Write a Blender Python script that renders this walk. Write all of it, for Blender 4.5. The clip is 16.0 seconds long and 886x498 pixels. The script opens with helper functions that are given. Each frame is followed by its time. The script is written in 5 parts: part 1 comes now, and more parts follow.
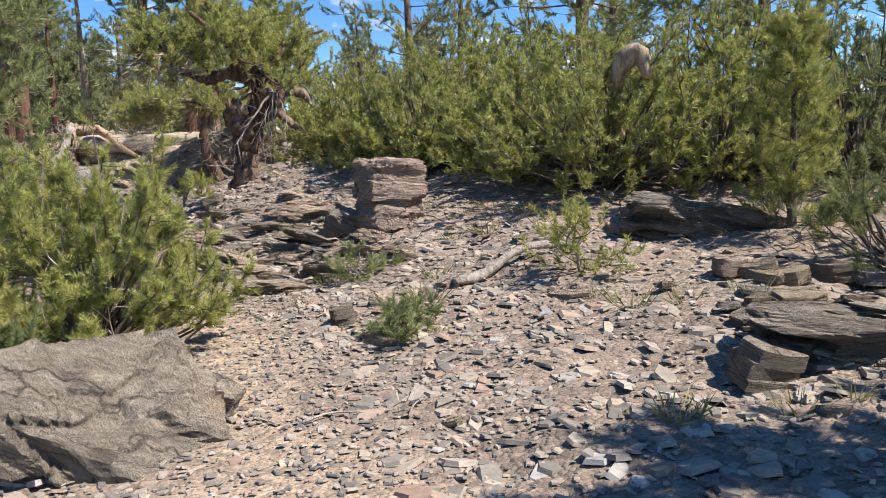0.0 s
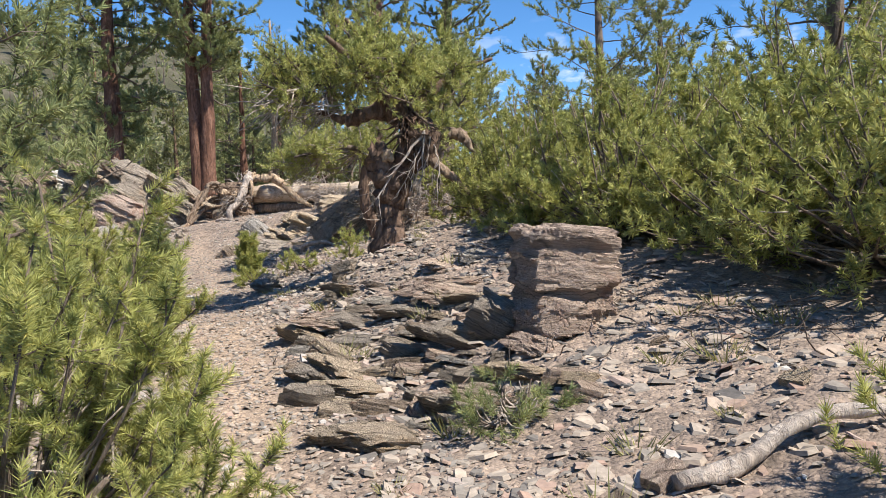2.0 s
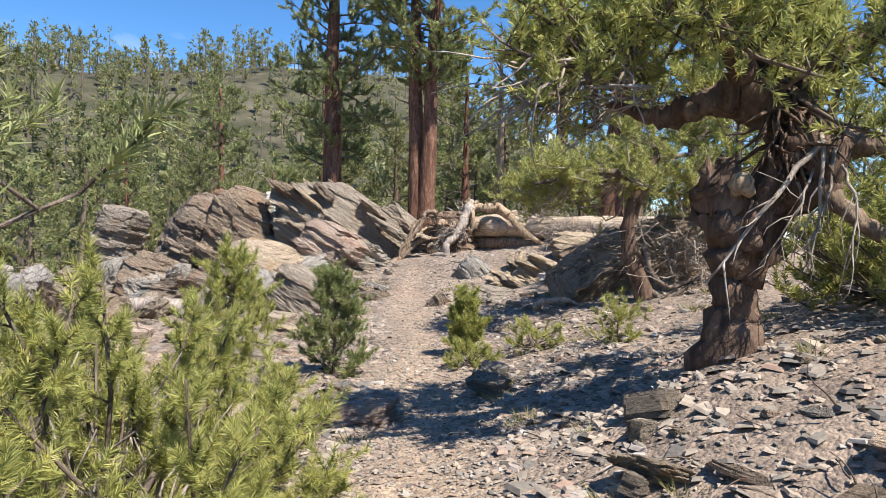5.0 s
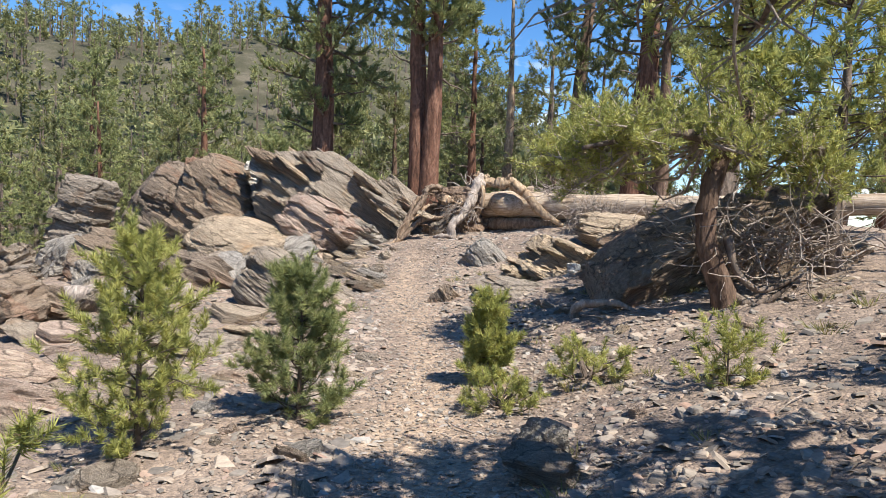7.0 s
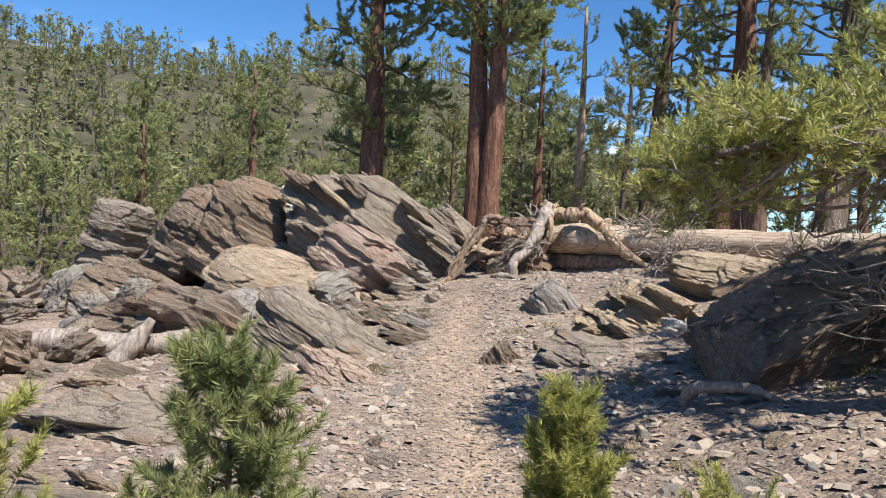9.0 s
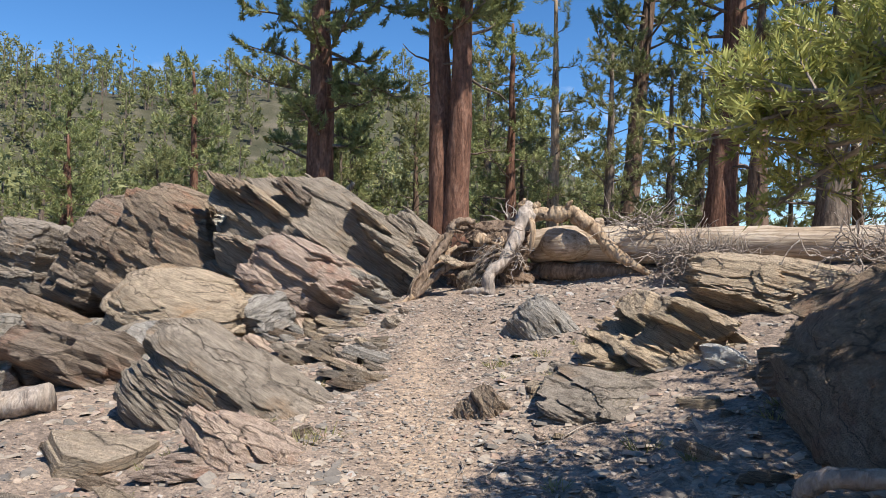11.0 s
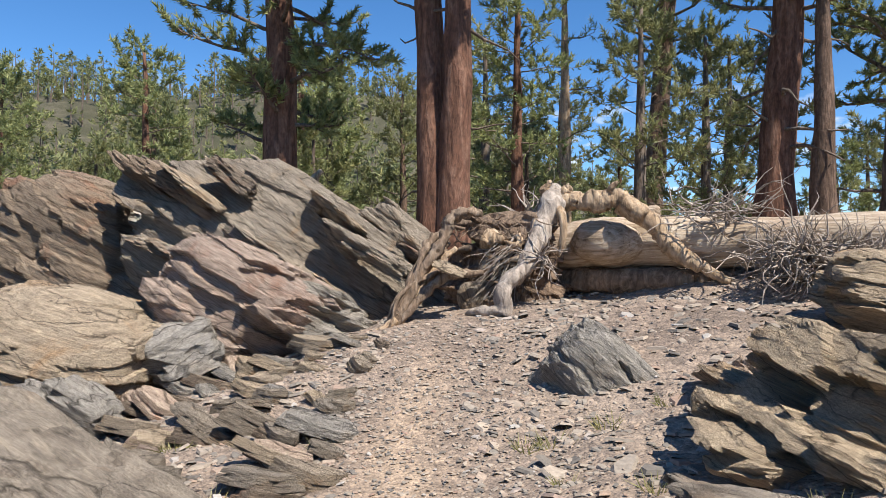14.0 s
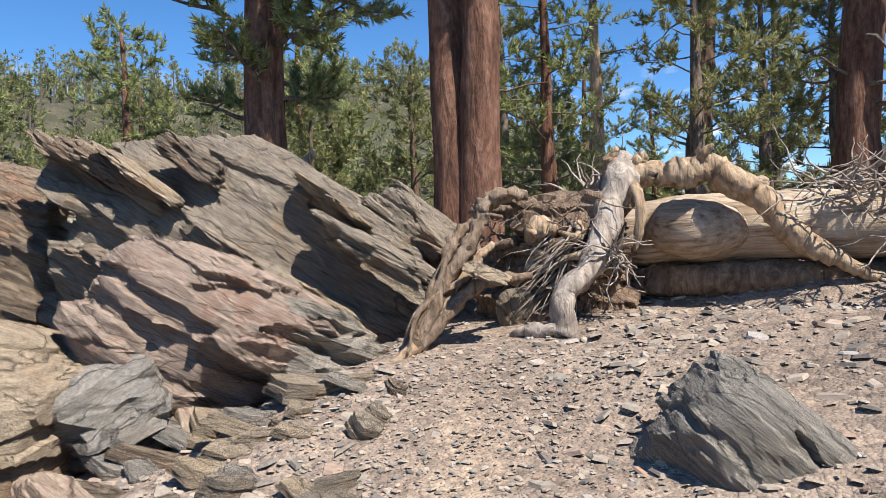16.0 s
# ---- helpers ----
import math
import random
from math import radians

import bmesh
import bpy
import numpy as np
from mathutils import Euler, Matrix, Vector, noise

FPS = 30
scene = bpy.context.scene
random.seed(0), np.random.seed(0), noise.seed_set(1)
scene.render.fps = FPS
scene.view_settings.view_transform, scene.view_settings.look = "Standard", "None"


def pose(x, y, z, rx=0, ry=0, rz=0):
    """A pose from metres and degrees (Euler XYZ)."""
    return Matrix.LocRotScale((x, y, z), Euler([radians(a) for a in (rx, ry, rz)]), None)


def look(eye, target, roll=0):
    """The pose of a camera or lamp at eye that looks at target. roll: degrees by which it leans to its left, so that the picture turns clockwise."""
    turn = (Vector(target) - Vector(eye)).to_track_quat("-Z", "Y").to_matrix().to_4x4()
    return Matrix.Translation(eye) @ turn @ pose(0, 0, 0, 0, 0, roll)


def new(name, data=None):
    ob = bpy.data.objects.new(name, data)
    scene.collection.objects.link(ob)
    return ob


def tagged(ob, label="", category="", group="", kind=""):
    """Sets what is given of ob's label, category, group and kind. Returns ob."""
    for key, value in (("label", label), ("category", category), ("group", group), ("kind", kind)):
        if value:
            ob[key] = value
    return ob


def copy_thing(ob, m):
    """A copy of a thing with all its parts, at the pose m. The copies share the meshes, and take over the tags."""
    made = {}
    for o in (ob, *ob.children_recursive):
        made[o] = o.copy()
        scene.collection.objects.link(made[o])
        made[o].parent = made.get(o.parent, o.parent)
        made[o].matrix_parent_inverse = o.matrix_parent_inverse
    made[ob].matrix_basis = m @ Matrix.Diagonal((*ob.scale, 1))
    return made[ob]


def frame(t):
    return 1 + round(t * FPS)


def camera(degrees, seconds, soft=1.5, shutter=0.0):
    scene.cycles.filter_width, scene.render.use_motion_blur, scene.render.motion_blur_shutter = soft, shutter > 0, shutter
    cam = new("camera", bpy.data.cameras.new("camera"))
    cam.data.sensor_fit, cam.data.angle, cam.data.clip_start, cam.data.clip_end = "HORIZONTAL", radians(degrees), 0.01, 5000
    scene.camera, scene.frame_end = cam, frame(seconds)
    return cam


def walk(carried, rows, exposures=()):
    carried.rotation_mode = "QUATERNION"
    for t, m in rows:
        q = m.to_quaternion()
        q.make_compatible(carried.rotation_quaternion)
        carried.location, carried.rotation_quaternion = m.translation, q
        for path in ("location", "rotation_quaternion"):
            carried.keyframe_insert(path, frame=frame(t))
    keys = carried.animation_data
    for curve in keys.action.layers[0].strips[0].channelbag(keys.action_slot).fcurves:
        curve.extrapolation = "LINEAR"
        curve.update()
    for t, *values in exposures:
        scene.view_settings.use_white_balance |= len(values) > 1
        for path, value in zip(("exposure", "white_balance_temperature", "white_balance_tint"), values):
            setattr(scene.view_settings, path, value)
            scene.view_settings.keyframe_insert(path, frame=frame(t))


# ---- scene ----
cam = camera(61.4, 16.0, 0.6)
METRES, EYE, TILT, LEAN, TURN = 20.0, 1.4, -7.5, 2.0, 0.0
ROWS = [
    (0.0, 0.0, 0.0, 0.0, -0.0, 0.0, -0.0),
    (0.5, 0.0057, 0.028, 0.004, 4.51, 0.81, -1.46),
    (1.0, 0.0057, 0.0607, 0.0082, 8.37, 0.77, -3.31),
    (1.5, 0.0049, 0.0944, 0.0149, 11.55, 2.85, -2.69),
    (2.0, -0.0056, 0.1261, 0.0213, 13.94, 3.44, -2.58),
    (2.5, -0.0189, 0.1564, 0.026, 18.11, 3.52, -4.93),
    (3.0, -0.0349, 0.185, 0.0315, 21.25, 1.04, -5.74),
    (3.5, -0.0495, 0.2177, 0.0391, 20.5, 2.41, -7.35),
    (4.0, -0.0664, 0.2469, 0.045, 20.84, 3.88, -8.77),
    (4.5, -0.0851, 0.2725, 0.0508, 23.74, 6.88, -8.25),
    (5.0, -0.1051, 0.2994, 0.0533, 30.01, 4.28, -6.91),
    (7.5, -0.1925, 0.4343, 0.0694, 29.84, 2.06, -7.76),
    (8.0, -0.2072, 0.4624, 0.0732, 30.05, 1.49, -7.63),
    (8.5, -0.224, 0.4896, 0.0784, 30.01, 3.0, -7.61),
    (9.0, -0.2381, 0.5153, 0.0797, 34.62, 4.36, -9.2),
    (11.5, -0.32, 0.6452, 0.0913, 31.62, 6.29, -6.36),
    (12.0, -0.3351, 0.6699, 0.0944, 30.85, 7.05, -6.3),
    (12.5, -0.3513, 0.6951, 0.097, 30.24, 7.6, -6.61),
    (13.0, -0.3674, 0.7177, 0.1, 30.61, 8.58, -5.47),
    (13.5, -0.3818, 0.7389, 0.1013, 35.54, 7.36, -6.4),
    (14.0, -0.3979, 0.762, 0.1043, 31.89, 6.16, -5.97),
    (14.5, -0.4116, 0.785, 0.1074, 30.02, 5.73, -6.08),
    (15.0, -0.4293, 0.8076, 0.1105, 29.28, 1.75, -6.37),
    (15.5, -0.4435, 0.8319, 0.1137, 29.56, 0.19, -7.96),
    (16.0, -0.4663, 0.8526, 0.1195, 32.98, 5.15, -4.06),
]
walk(cam, [(t, pose(0, 0, EYE, TILT, LEAN, TURN) @ pose(METRES * x, METRES * y, METRES * z, 90 + pitch, roll, yaw)) for t, x, y, z, yaw, pitch, roll in ROWS], [(0.0, 0.68), (3.0, 0.78), (5.0, 0.8), (8.0, 0.7), (12.0, 0.55), (14.0, 0.62), (16.0, 0.7)])

# ---- sky, sun ----
SUN_DIR = Vector((0.55, -0.15, 0.82)).normalized()      # towards the sun
world = bpy.data.worlds.new("sky")
scene.world = world
world.use_nodes = True
wn, wl = world.node_tree.nodes, world.node_tree.links
sky = wn.new("ShaderNodeTexSky")
sky.sky_type = "NISHITA"
sky.sun_disc = False
sky.sun_elevation = math.asin(SUN_DIR.z)
sky.sun_rotation = math.atan2(SUN_DIR.x, SUN_DIR.y)
sky.altitude, sky.air_density, sky.dust_density, sky.ozone_density = 2600, 1.0, 0.1, 4.0
vivid = wn.new("ShaderNodeHueSaturation")
vivid.inputs["Saturation"].default_value = 1.2
wl.new(sky.outputs[0], vivid.inputs["Color"])
geo, parts = wn.new("ShaderNodeTexCoord"), wn.new("ShaderNodeSeparateXYZ")
wl.new(geo.outputs["Generated"], parts.inputs[0])
puffs, stretch = wn.new("ShaderNodeTexNoise"), wn.new("ShaderNodeMapping")
stretch.inputs["Scale"].default_value = (5, 5, 11)
wl.new(geo.outputs["Generated"], stretch.inputs[0])
wl.new(stretch.outputs[0], puffs.inputs["Vector"])
puffs.inputs["Detail"].default_value = 7
height, edge, both, clouds = wn.new("ShaderNodeValToRGB"), wn.new("ShaderNodeValToRGB"), wn.new("ShaderNodeMath"), wn.new("ShaderNodeMix")
for el, (p, v) in zip(height.color_ramp.elements, ((0.08, 1.0), (0.24, 0.0))):
    el.position, el.color = p, (v, v, v, 1)
for el, (p, v) in zip(edge.color_ramp.elements, ((0.56, 0.0), (0.66, 1.0))):
    el.position, el.color = p, (v, v, v, 1)
wl.new(parts.outputs[2], height.inputs[0])
wl.new(puffs.outputs["Fac"], edge.inputs[0])
both.operation = "MULTIPLY"
wl.new(height.outputs[0], both.inputs[0])
wl.new(edge.outputs[0], both.inputs[1])
clouds.data_type = "RGBA"
wl.new(both.outputs[0], clouds.inputs[0])
wl.new(vivid.outputs[0], clouds.inputs[6])
clouds.inputs[7].default_value = (6.0, 6.2, 6.5, 1)
wl.new(clouds.outputs[2], wn["Background"].inputs[0])
wn["Background"].inputs[1].default_value = 0.12
sun = new("sun", bpy.data.lights.new("sun", "SUN"))
sun.data.energy, sun.data.angle, sun.data.color = 4.9, radians(0.55), (1.0, 0.94, 0.85)
sun.matrix_world = look((0, 0, 30), Vector((0, 0, 30)) - SUN_DIR)

# ---- arithmetic of the place ----
rng = np.random.default_rng(7)


def vnoise(p, seed=0):
    """Smooth value noise in -1..1 at points p (n, 3)."""
    p = np.asarray(p, float)
    i = np.floor(p).astype(np.int64)
    f = p - i
    f = f * f * (3 - 2 * f)
    out = np.zeros(len(p))
    for dx in (0, 1):
        for dy in (0, 1):
            for dz in (0, 1):
                h = (i[:, 0] + dx) * 374761393 + (i[:, 1] + dy) * 668265263 + (i[:, 2] + dz) * 2147483647 + seed * 974634777
                h = (h ^ (h >> 13)) * 1274126177
                h = (h ^ (h >> 16)) & 0xFFFF
                w = (f[:, 0] if dx else 1 - f[:, 0]) * (f[:, 1] if dy else 1 - f[:, 1]) * (f[:, 2] if dz else 1 - f[:, 2])
                out += w * (h / 32767.5 - 1)
    return out


def fnoise(p, seed=0, octaves=3):
    return sum(vnoise(np.asarray(p) * 2 ** k, seed + k) / 2 ** k for k in range(octaves))


def softplus(v, k=0.35):
    return k * np.logaddexp(0, v / k)


def smoothed(v, xs, ys):
    """Interpolation with eased steps."""
    return sum(np.interp(v + o, xs, ys) for o in (-0.6, -0.3, 0, 0.3, 0.6)) / 5


def along(x, y):
    return -0.47 * x + 0.883 * y, 0.883 * x + 0.47 * y


def trail_offset(s):
    return smoothed(s, [-10, 0, 4, 7, 10, 14, 17, 20, 23, 26], [0, 0.2, 0.9, 1.0, 0.8, 0.5, 0.3, -0.2, -0.5, -0.4])


def ground(x, y):
    """Height of the ground: a trail bench with a bank on its right, a mound at its end, a valley and a ridge on the left."""
    x, y = np.asarray(x, float), np.asarray(y, float)
    s, d = along(x, y)
    e = d - trail_offset(s)
    z = smoothed(s, [-60, -5, 0, 4, 8, 12, 17, 20, 22, 40, 70, 150], [-4, -0.15, 0, 0.17, 0.27, 0.2, 0.2, 0.3, 0.4, 0.5, -3, -14])
    bank = smoothed(s, [-20, 0, 5, 7, 10, 16, 22, 30, 60], [0.05, 0.1, 0.17, 0.25, 0.36, 0.3, 0.23, 0.12, 0])
    z = z + bank * 6 * np.tanh(softplus(e - 0.4) / 6)
    mound = smoothed(s, [22, 23.2, 24.4, 25.5, 27, 36, 45, 60], [0, 0.15, 0.5, 0.75, 0.85, 0.9, 0.4, 0])
    z = z + mound / (1 + np.exp(-(d + 2.3) / 0.7)) / (1 + np.exp((d - 9) / 1.5))
    z = z - 0.07 * softplus(-e - 0.6) * np.exp(-np.maximum(-e, 0) / 30) - 0.12 * softplus(-e - 9, 1.0) * np.exp(-np.maximum(-e, 0) / 45)
    z = z + 0.3 * np.exp(-((x + 2.5) ** 2 + (y - 10.8) ** 2) / 2.2)
    z = z - 0.28 * np.exp(-((y - 23.55 + 0.1 * (x + 10)) / 0.45) ** 2 - ((x + 10.0) / 1.5) ** 4)
    r, a = np.hypot(x, y - 10), np.degrees(np.arctan2(-x, y - 10))
    lift = np.clip((r - 45) / 190, 0, 1)
    lift = lift * lift * (3 - 2 * lift) * np.clip((a - 8) / 26, 0, 1) * np.clip((165 - a) / 40, 0, 1)
    p = np.stack([x / 60, y / 60, 0 * x], -1).reshape(-1, 3)
    rough = fnoise(p, 5).reshape(x.shape)
    z = z + lift * (58 + 9 * rough)
    q = np.stack([x, y, 0 * x], -1).reshape(-1, 3)
    near = np.exp(-(np.hypot(x + 6, y - 12) / 30) ** 2) * np.clip(np.abs(e) / 0.9, 0.25, 1)
    return z + near * (0.06 * fnoise(q * 1.1, 3) + 0.02 * fnoise(q * 5, 9, 2)).reshape(x.shape)


def gz(x, y):
    return float(ground(np.array([x]), np.array([y]))[0])


# ---- meshes ----
def make_mesh(name, V, F, smooth=False):
    me = bpy.data.meshes.new(name)
    V, F = np.asarray(V, np.float32), np.asarray(F, np.int32)
    n, k = F.shape
    me.vertices.add(len(V))
    me.vertices.foreach_set("co", V.ravel())
    me.loops.add(n * k)
    me.loops.foreach_set("vertex_index", F.ravel())
    me.polygons.add(n)
    me.polygons.foreach_set("loop_start", np.arange(n, dtype=np.int32) * k)
    me.polygons.foreach_set("use_smooth", np.full(n, smooth))
    me.update(calc_edges=True)
    me.validate()
    return me


def part(name, me, material, parent=None, label=""):
    ob = new(name, me)
    if material and not me.materials:
        me.materials.append(material)
    ob.parent = parent
    return tagged(ob, label)


def thing(name, x, y, z, label, category, group="", kind="", turn=0):
    ob = new(name)
    ob.empty_display_size = 0.1
    ob.matrix_basis = pose(x, y, z, 0, 0, turn)
    return tagged(ob, label, category, group, kind)


def join(pieces):
    V, F, o = [], [], 0
    for v, f in pieces:
        V.append(v), F.append(f + o)
        o += len(v)
    return np.concatenate(V), np.concatenate(F)


def tube(points, radii, sides=8, rough=0.0, seed=0, twist=0.0):
    """A tapered, closed tube along points, with a lumpy skin. Returns verts and quads."""
    P, R = np.asarray(points, float), np.asarray(radii, float)
    P = np.concatenate([P[:1], P, P[-1:]])
    R = np.concatenate([[R[0] * 0.02], R, [R[-1] * 0.02]])
    k = len(P)
    T = np.gradient(P[1:-1], axis=0) if k > 3 else np.tile(P[-1] - P[0], (2, 1))
    T = np.concatenate([T[:1], T, T[-1:]])
    T /= np.linalg.norm(T, axis=1, keepdims=True) + 1e-9
    ref = np.array([0.31, 0.95, 0.05]) if abs(T[:, 2]).mean() > 0.6 else np.array([0.05, 0.1, 1.0])
    A = np.cross(T, ref)
    A /= np.linalg.norm(A, axis=1, keepdims=True) + 1e-9
    B = np.cross(T, A)
    th = np.linspace(0, 2 * np.pi, sides, endpoint=False)[None, :] + twist * np.arange(k)[:, None]
    V = P[:, None] + R[:, None, None] * (np.cos(th)[..., None] * A[:, None] + np.sin(th)[..., None] * B[:, None])
    V = V.reshape(-1, 3)
    if rough:
        c = np.repeat(P, sides, 0)
        g = fnoise(V / max(R.max() * 0.9, 0.03), seed, 2) + 0.5 * vnoise(V / max(R.max() * 0.3, 0.012), seed + 9)
        V = c + (V - c) * (1 + rough * g)[:, None]
    i = np.arange(k - 1)[:, None] * sides
    j = np.arange(sides)[None, :]
    q = np.stack([i + j, i + (j + 1) % sides, i + sides + (j + 1) % sides, i + sides + j], -1).reshape(-1, 4)
    return V, q


def cane(line, r0, r1):
    """A thin three-sided twig."""
    P = np.asarray(line, float)
    P = P[[0, len(P) // 2, -1]]
    T = P[2] - P[0]
    A = np.cross(T, (0.3, 0.2, 0.9))
    A /= np.linalg.norm(A) + 1e-9
    B = np.cross(T, A)
    B /= np.linalg.norm(B) + 1e-9
    V = np.concatenate([P[i] + r * np.stack([A, -0.5 * A + 0.87 * B, -0.5 * A - 0.87 * B]) for i, r in enumerate((r0, (r0 + r1) / 2, r1))])
    F = np.array([[i * 3 + j, i * 3 + (j + 1) % 3, i * 3 + 3 + (j + 1) % 3, i * 3 + 3 + j] for i in (0, 1) for j in range(3)])
    return V, F


def bend(P, n):
    """A smooth line of n points through the points P."""
    P = np.asarray(P, float)
    t = np.linspace(0, len(P) - 1, n)
    i = np.clip(t.astype(int), 0, len(P) - 2)
    f = (t - i)[:, None]
    Q = np.concatenate([[2 * P[0] - P[1]], P, [2 * P[-1] - P[-2]]])
    a, b, c, d = Q[i], Q[i + 1], Q[i + 2], Q[i + 3]
    return 0.5 * (2 * b + (c - a) * f + (2 * a - 5 * b + 4 * c - d) * f ** 2 + (3 * b - a - 3 * c + d) * f ** 3)


def needles(P, A, r, n, size, width, spread=0.75, reach=0.9):
    """Bottle-brush tufts: n thin needles round the axis A of each tuft at P. Returns verts and triangles."""
    P, A = np.repeat(P, n, 0), np.repeat(A, n, 0)
    m = len(P)
    h = r.random((m, 1))
    u = r.normal(size=(m, 3))
    u -= A * (u * A).sum(1, keepdims=True)
    u /= np.linalg.norm(u, axis=1, keepdims=True) + 1e-9
    D = A * (0.35 + 0.6 * h) + u * spread * (1.15 - 0.5 * h)
    D /= np.linalg.norm(D, axis=1, keepdims=True)
    L = size * (0.7 + 0.5 * r.random((m, 1)))
    root = P + A * (h - 0.5) * size * reach * 1.3
    W = np.cross(D, r.normal(size=(m, 3)))
    W *= width * 0.5 / (np.linalg.norm(W, axis=1, keepdims=True) + 1e-9)
    V = np.stack([root - W, root + W, root + D * L], 1).reshape(-1, 3)
    return V, np.arange(3 * m).reshape(-1, 3)


def limb(r, start, way, length, k=6, up=0.12, wander=0.16):
    """A wandering branch line."""
    pts, p, d = [start], np.array(start, float), np.array(way, float)
    d /= np.linalg.norm(d)
    for _ in range(k - 1):
        d = d + np.array([0, 0, up]) + r.normal(size=3) * wander
        d /= np.linalg.norm(d)
        p = p + d * length / (k - 1)
        pts.append(p)
    return np.array(pts)


def branching(r, limbs, twigs, twig_length, tufts, up=0.2, inner=0.35, thin=0.35):
    """Twigs along the limbs and tuft places along the twigs. limbs: (line, radius). Returns tubes, tuft places and axes."""
    tubes, P, A = [], [], []
    for line, rad in limbs:
        k = len(line)
        tubes.append(tube(line, np.linspace(rad, rad * 0.25, k), 5, 0.15))
        L = np.linalg.norm(line[-1] - line[0])
        for q in np.linspace(inner, 1.0, twigs):
            t = q * (k - 1)
            i = min(int(t), k - 2)
            p = line[i] + (line[i + 1] - line[i]) * (t - i)
            d = line[i + 1] - line[i]
            d = d / (np.linalg.norm(d) + 1e-9) * (0.6 if q < 0.97 else 1.5) + r.normal(size=3) * np.array([0.75, 0.75, 0.45])
            tw = limb(r, p, d, twig_length * (0.6 + 0.7 * r.random()), 4, up, 0.22)
            tubes.append(cane(tw, rad * thin, rad * thin * 0.35))
            for g in np.linspace(0.35, 1.0, tufts):
                t2 = g * 3
                i2 = min(int(t2), 2)
                a = tw[i2 + 1] - tw[i2]
                a = a / (np.linalg.norm(a) + 1e-9) + np.array([0, 0, 0.35]) + r.normal(size=3) * 0.35
                P.append(tw[i2] + (tw[i2 + 1] - tw[i2]) * (t2 - i2))
                A.append(a / np.linalg.norm(a))
    return tubes, np.array(P), np.array(A)


def clusters(r, roots, centres, outward, twigs, twig, rad, tufts=3, lift=0.55, sag=0.12):
    """Branches from roots to clump centres, each ending in a fan of short twigs with upturned tufts."""
    tubes, P, A = [], [], []
    for p0, c, o in zip(roots, centres, outward):
        L = np.linalg.norm(c - p0)
        m = p0 * 0.5 + c * 0.5 + r.normal(0, 0.08 * L, 3) - np.array([0, 0, sag * L])
        line = bend([p0, m, c], 7)
        tubes.append(tube(line[::2], np.linspace(rad, rad * 0.35, 4), 4, 0.1))
        for k in range(twigs):
            q = 0.62 + 0.38 * r.random()
            t = q * 6
            i = min(int(t), 5)
            s = line[i] + (line[i + 1] - line[i]) * (t - i)
            d = o * 0.55 + r.normal(0, 0.8, 3) + np.array([0, 0, 0.1])
            tw = limb(r, s, d, twig * (0.5 + 0.8 * r.random()), 4, 0.16, 0.15)
            tubes.append(cane(tw, rad * 0.35, rad * 0.14))
            for g in np.linspace(0.45, 1.0, tufts):
                t2 = g * 3
                i2 = min(int(t2), 2)
                a = tw[i2 + 1] - tw[i2]
                a = a / (np.linalg.norm(a) + 1e-9) + np.array([0, 0, lift]) + r.normal(0, 0.25, 3)
                P.append(tw[i2] + (tw[i2 + 1] - tw[i2]) * (t2 - i2))
                A.append(a / np.linalg.norm(a))
    return tubes, np.array(P), np.array(A)


# ---- materials ----
def material(name, rough=0.85):
    m = bpy.data.materials.new(name)
    m.use_nodes = True
    b = m.node_tree.nodes["Principled BSDF"]
    b.inputs["Roughness"].default_value = rough
    b.inputs["Specular IOR Level"].default_value = 0.25
    return m, m.node_tree.nodes, m.node_tree.links, b


def coords(n, l, scale=(1, 1, 1), space="Object"):
    tc, mp = n.new("ShaderNodeTexCoord"), n.new("ShaderNodeMapping")
    mp.inputs["Scale"].default_value = scale
    if space == "World":
        l.new(n.new("ShaderNodeNewGeometry").outputs["Position"], mp.inputs[0])
    else:
        l.new(tc.outputs[space], mp.inputs[0])
    return mp.outputs[0]


def noise_tex(n, l, vec, scale, detail=5, rough=0.6, distort=0.0):
    t = n.new("ShaderNodeTexNoise")
    t.inputs["Scale"].default_value, t.inputs["Detail"].default_value = scale, detail
    t.inputs["Roughness"].default_value, t.inputs["Distortion"].default_value = rough, distort
    l.new(vec, t.inputs["Vector"])
    return t.outputs["Fac"]


def ramp(n, l, fac, stops):
    r = n.new("ShaderNodeValToRGB")
    e = r.color_ramp.elements
    while len(e) < len(stops):
        e.new(0.5)
    for el, (p, c) in zip(e, stops):
        el.position, el.color = p, (*c, 1)
    l.new(fac, r.inputs[0])
    return r.outputs[0]


def blend(n, l, fac, a, b, how="MIX"):
    x = n.new("ShaderNodeMix")
    x.data_type, x.blend_type = "RGBA", how
    if isinstance(fac, float):
        x.inputs[0].default_value = fac
    else:
        l.new(fac, x.inputs[0])
    for s, v in ((6, a), (7, b)):
        if isinstance(v, tuple):
            x.inputs[s].default_value = (*v, 1)
        else:
            l.new(v, x.inputs[s])
    return x.outputs[2]


def bump(n, l, height, b, strength=0.5, distance=0.02, after=None):
    u = n.new("ShaderNodeBump")
    u.inputs["Strength"].default_value, u.inputs["Distance"].default_value = strength, distance
    l.new(height, u.inputs["Height"])
    if after is not None:
        l.new(after, u.inputs["Normal"])
    l.new(u.outputs[0], b.inputs["Normal"])
    return u.outputs[0]


def island(n):
    return n.new("ShaderNodeNewGeometry").outputs["Random Per Island"]


def any_one(n):
    return n.new("ShaderNodeObjectInfo").outputs["Random"]


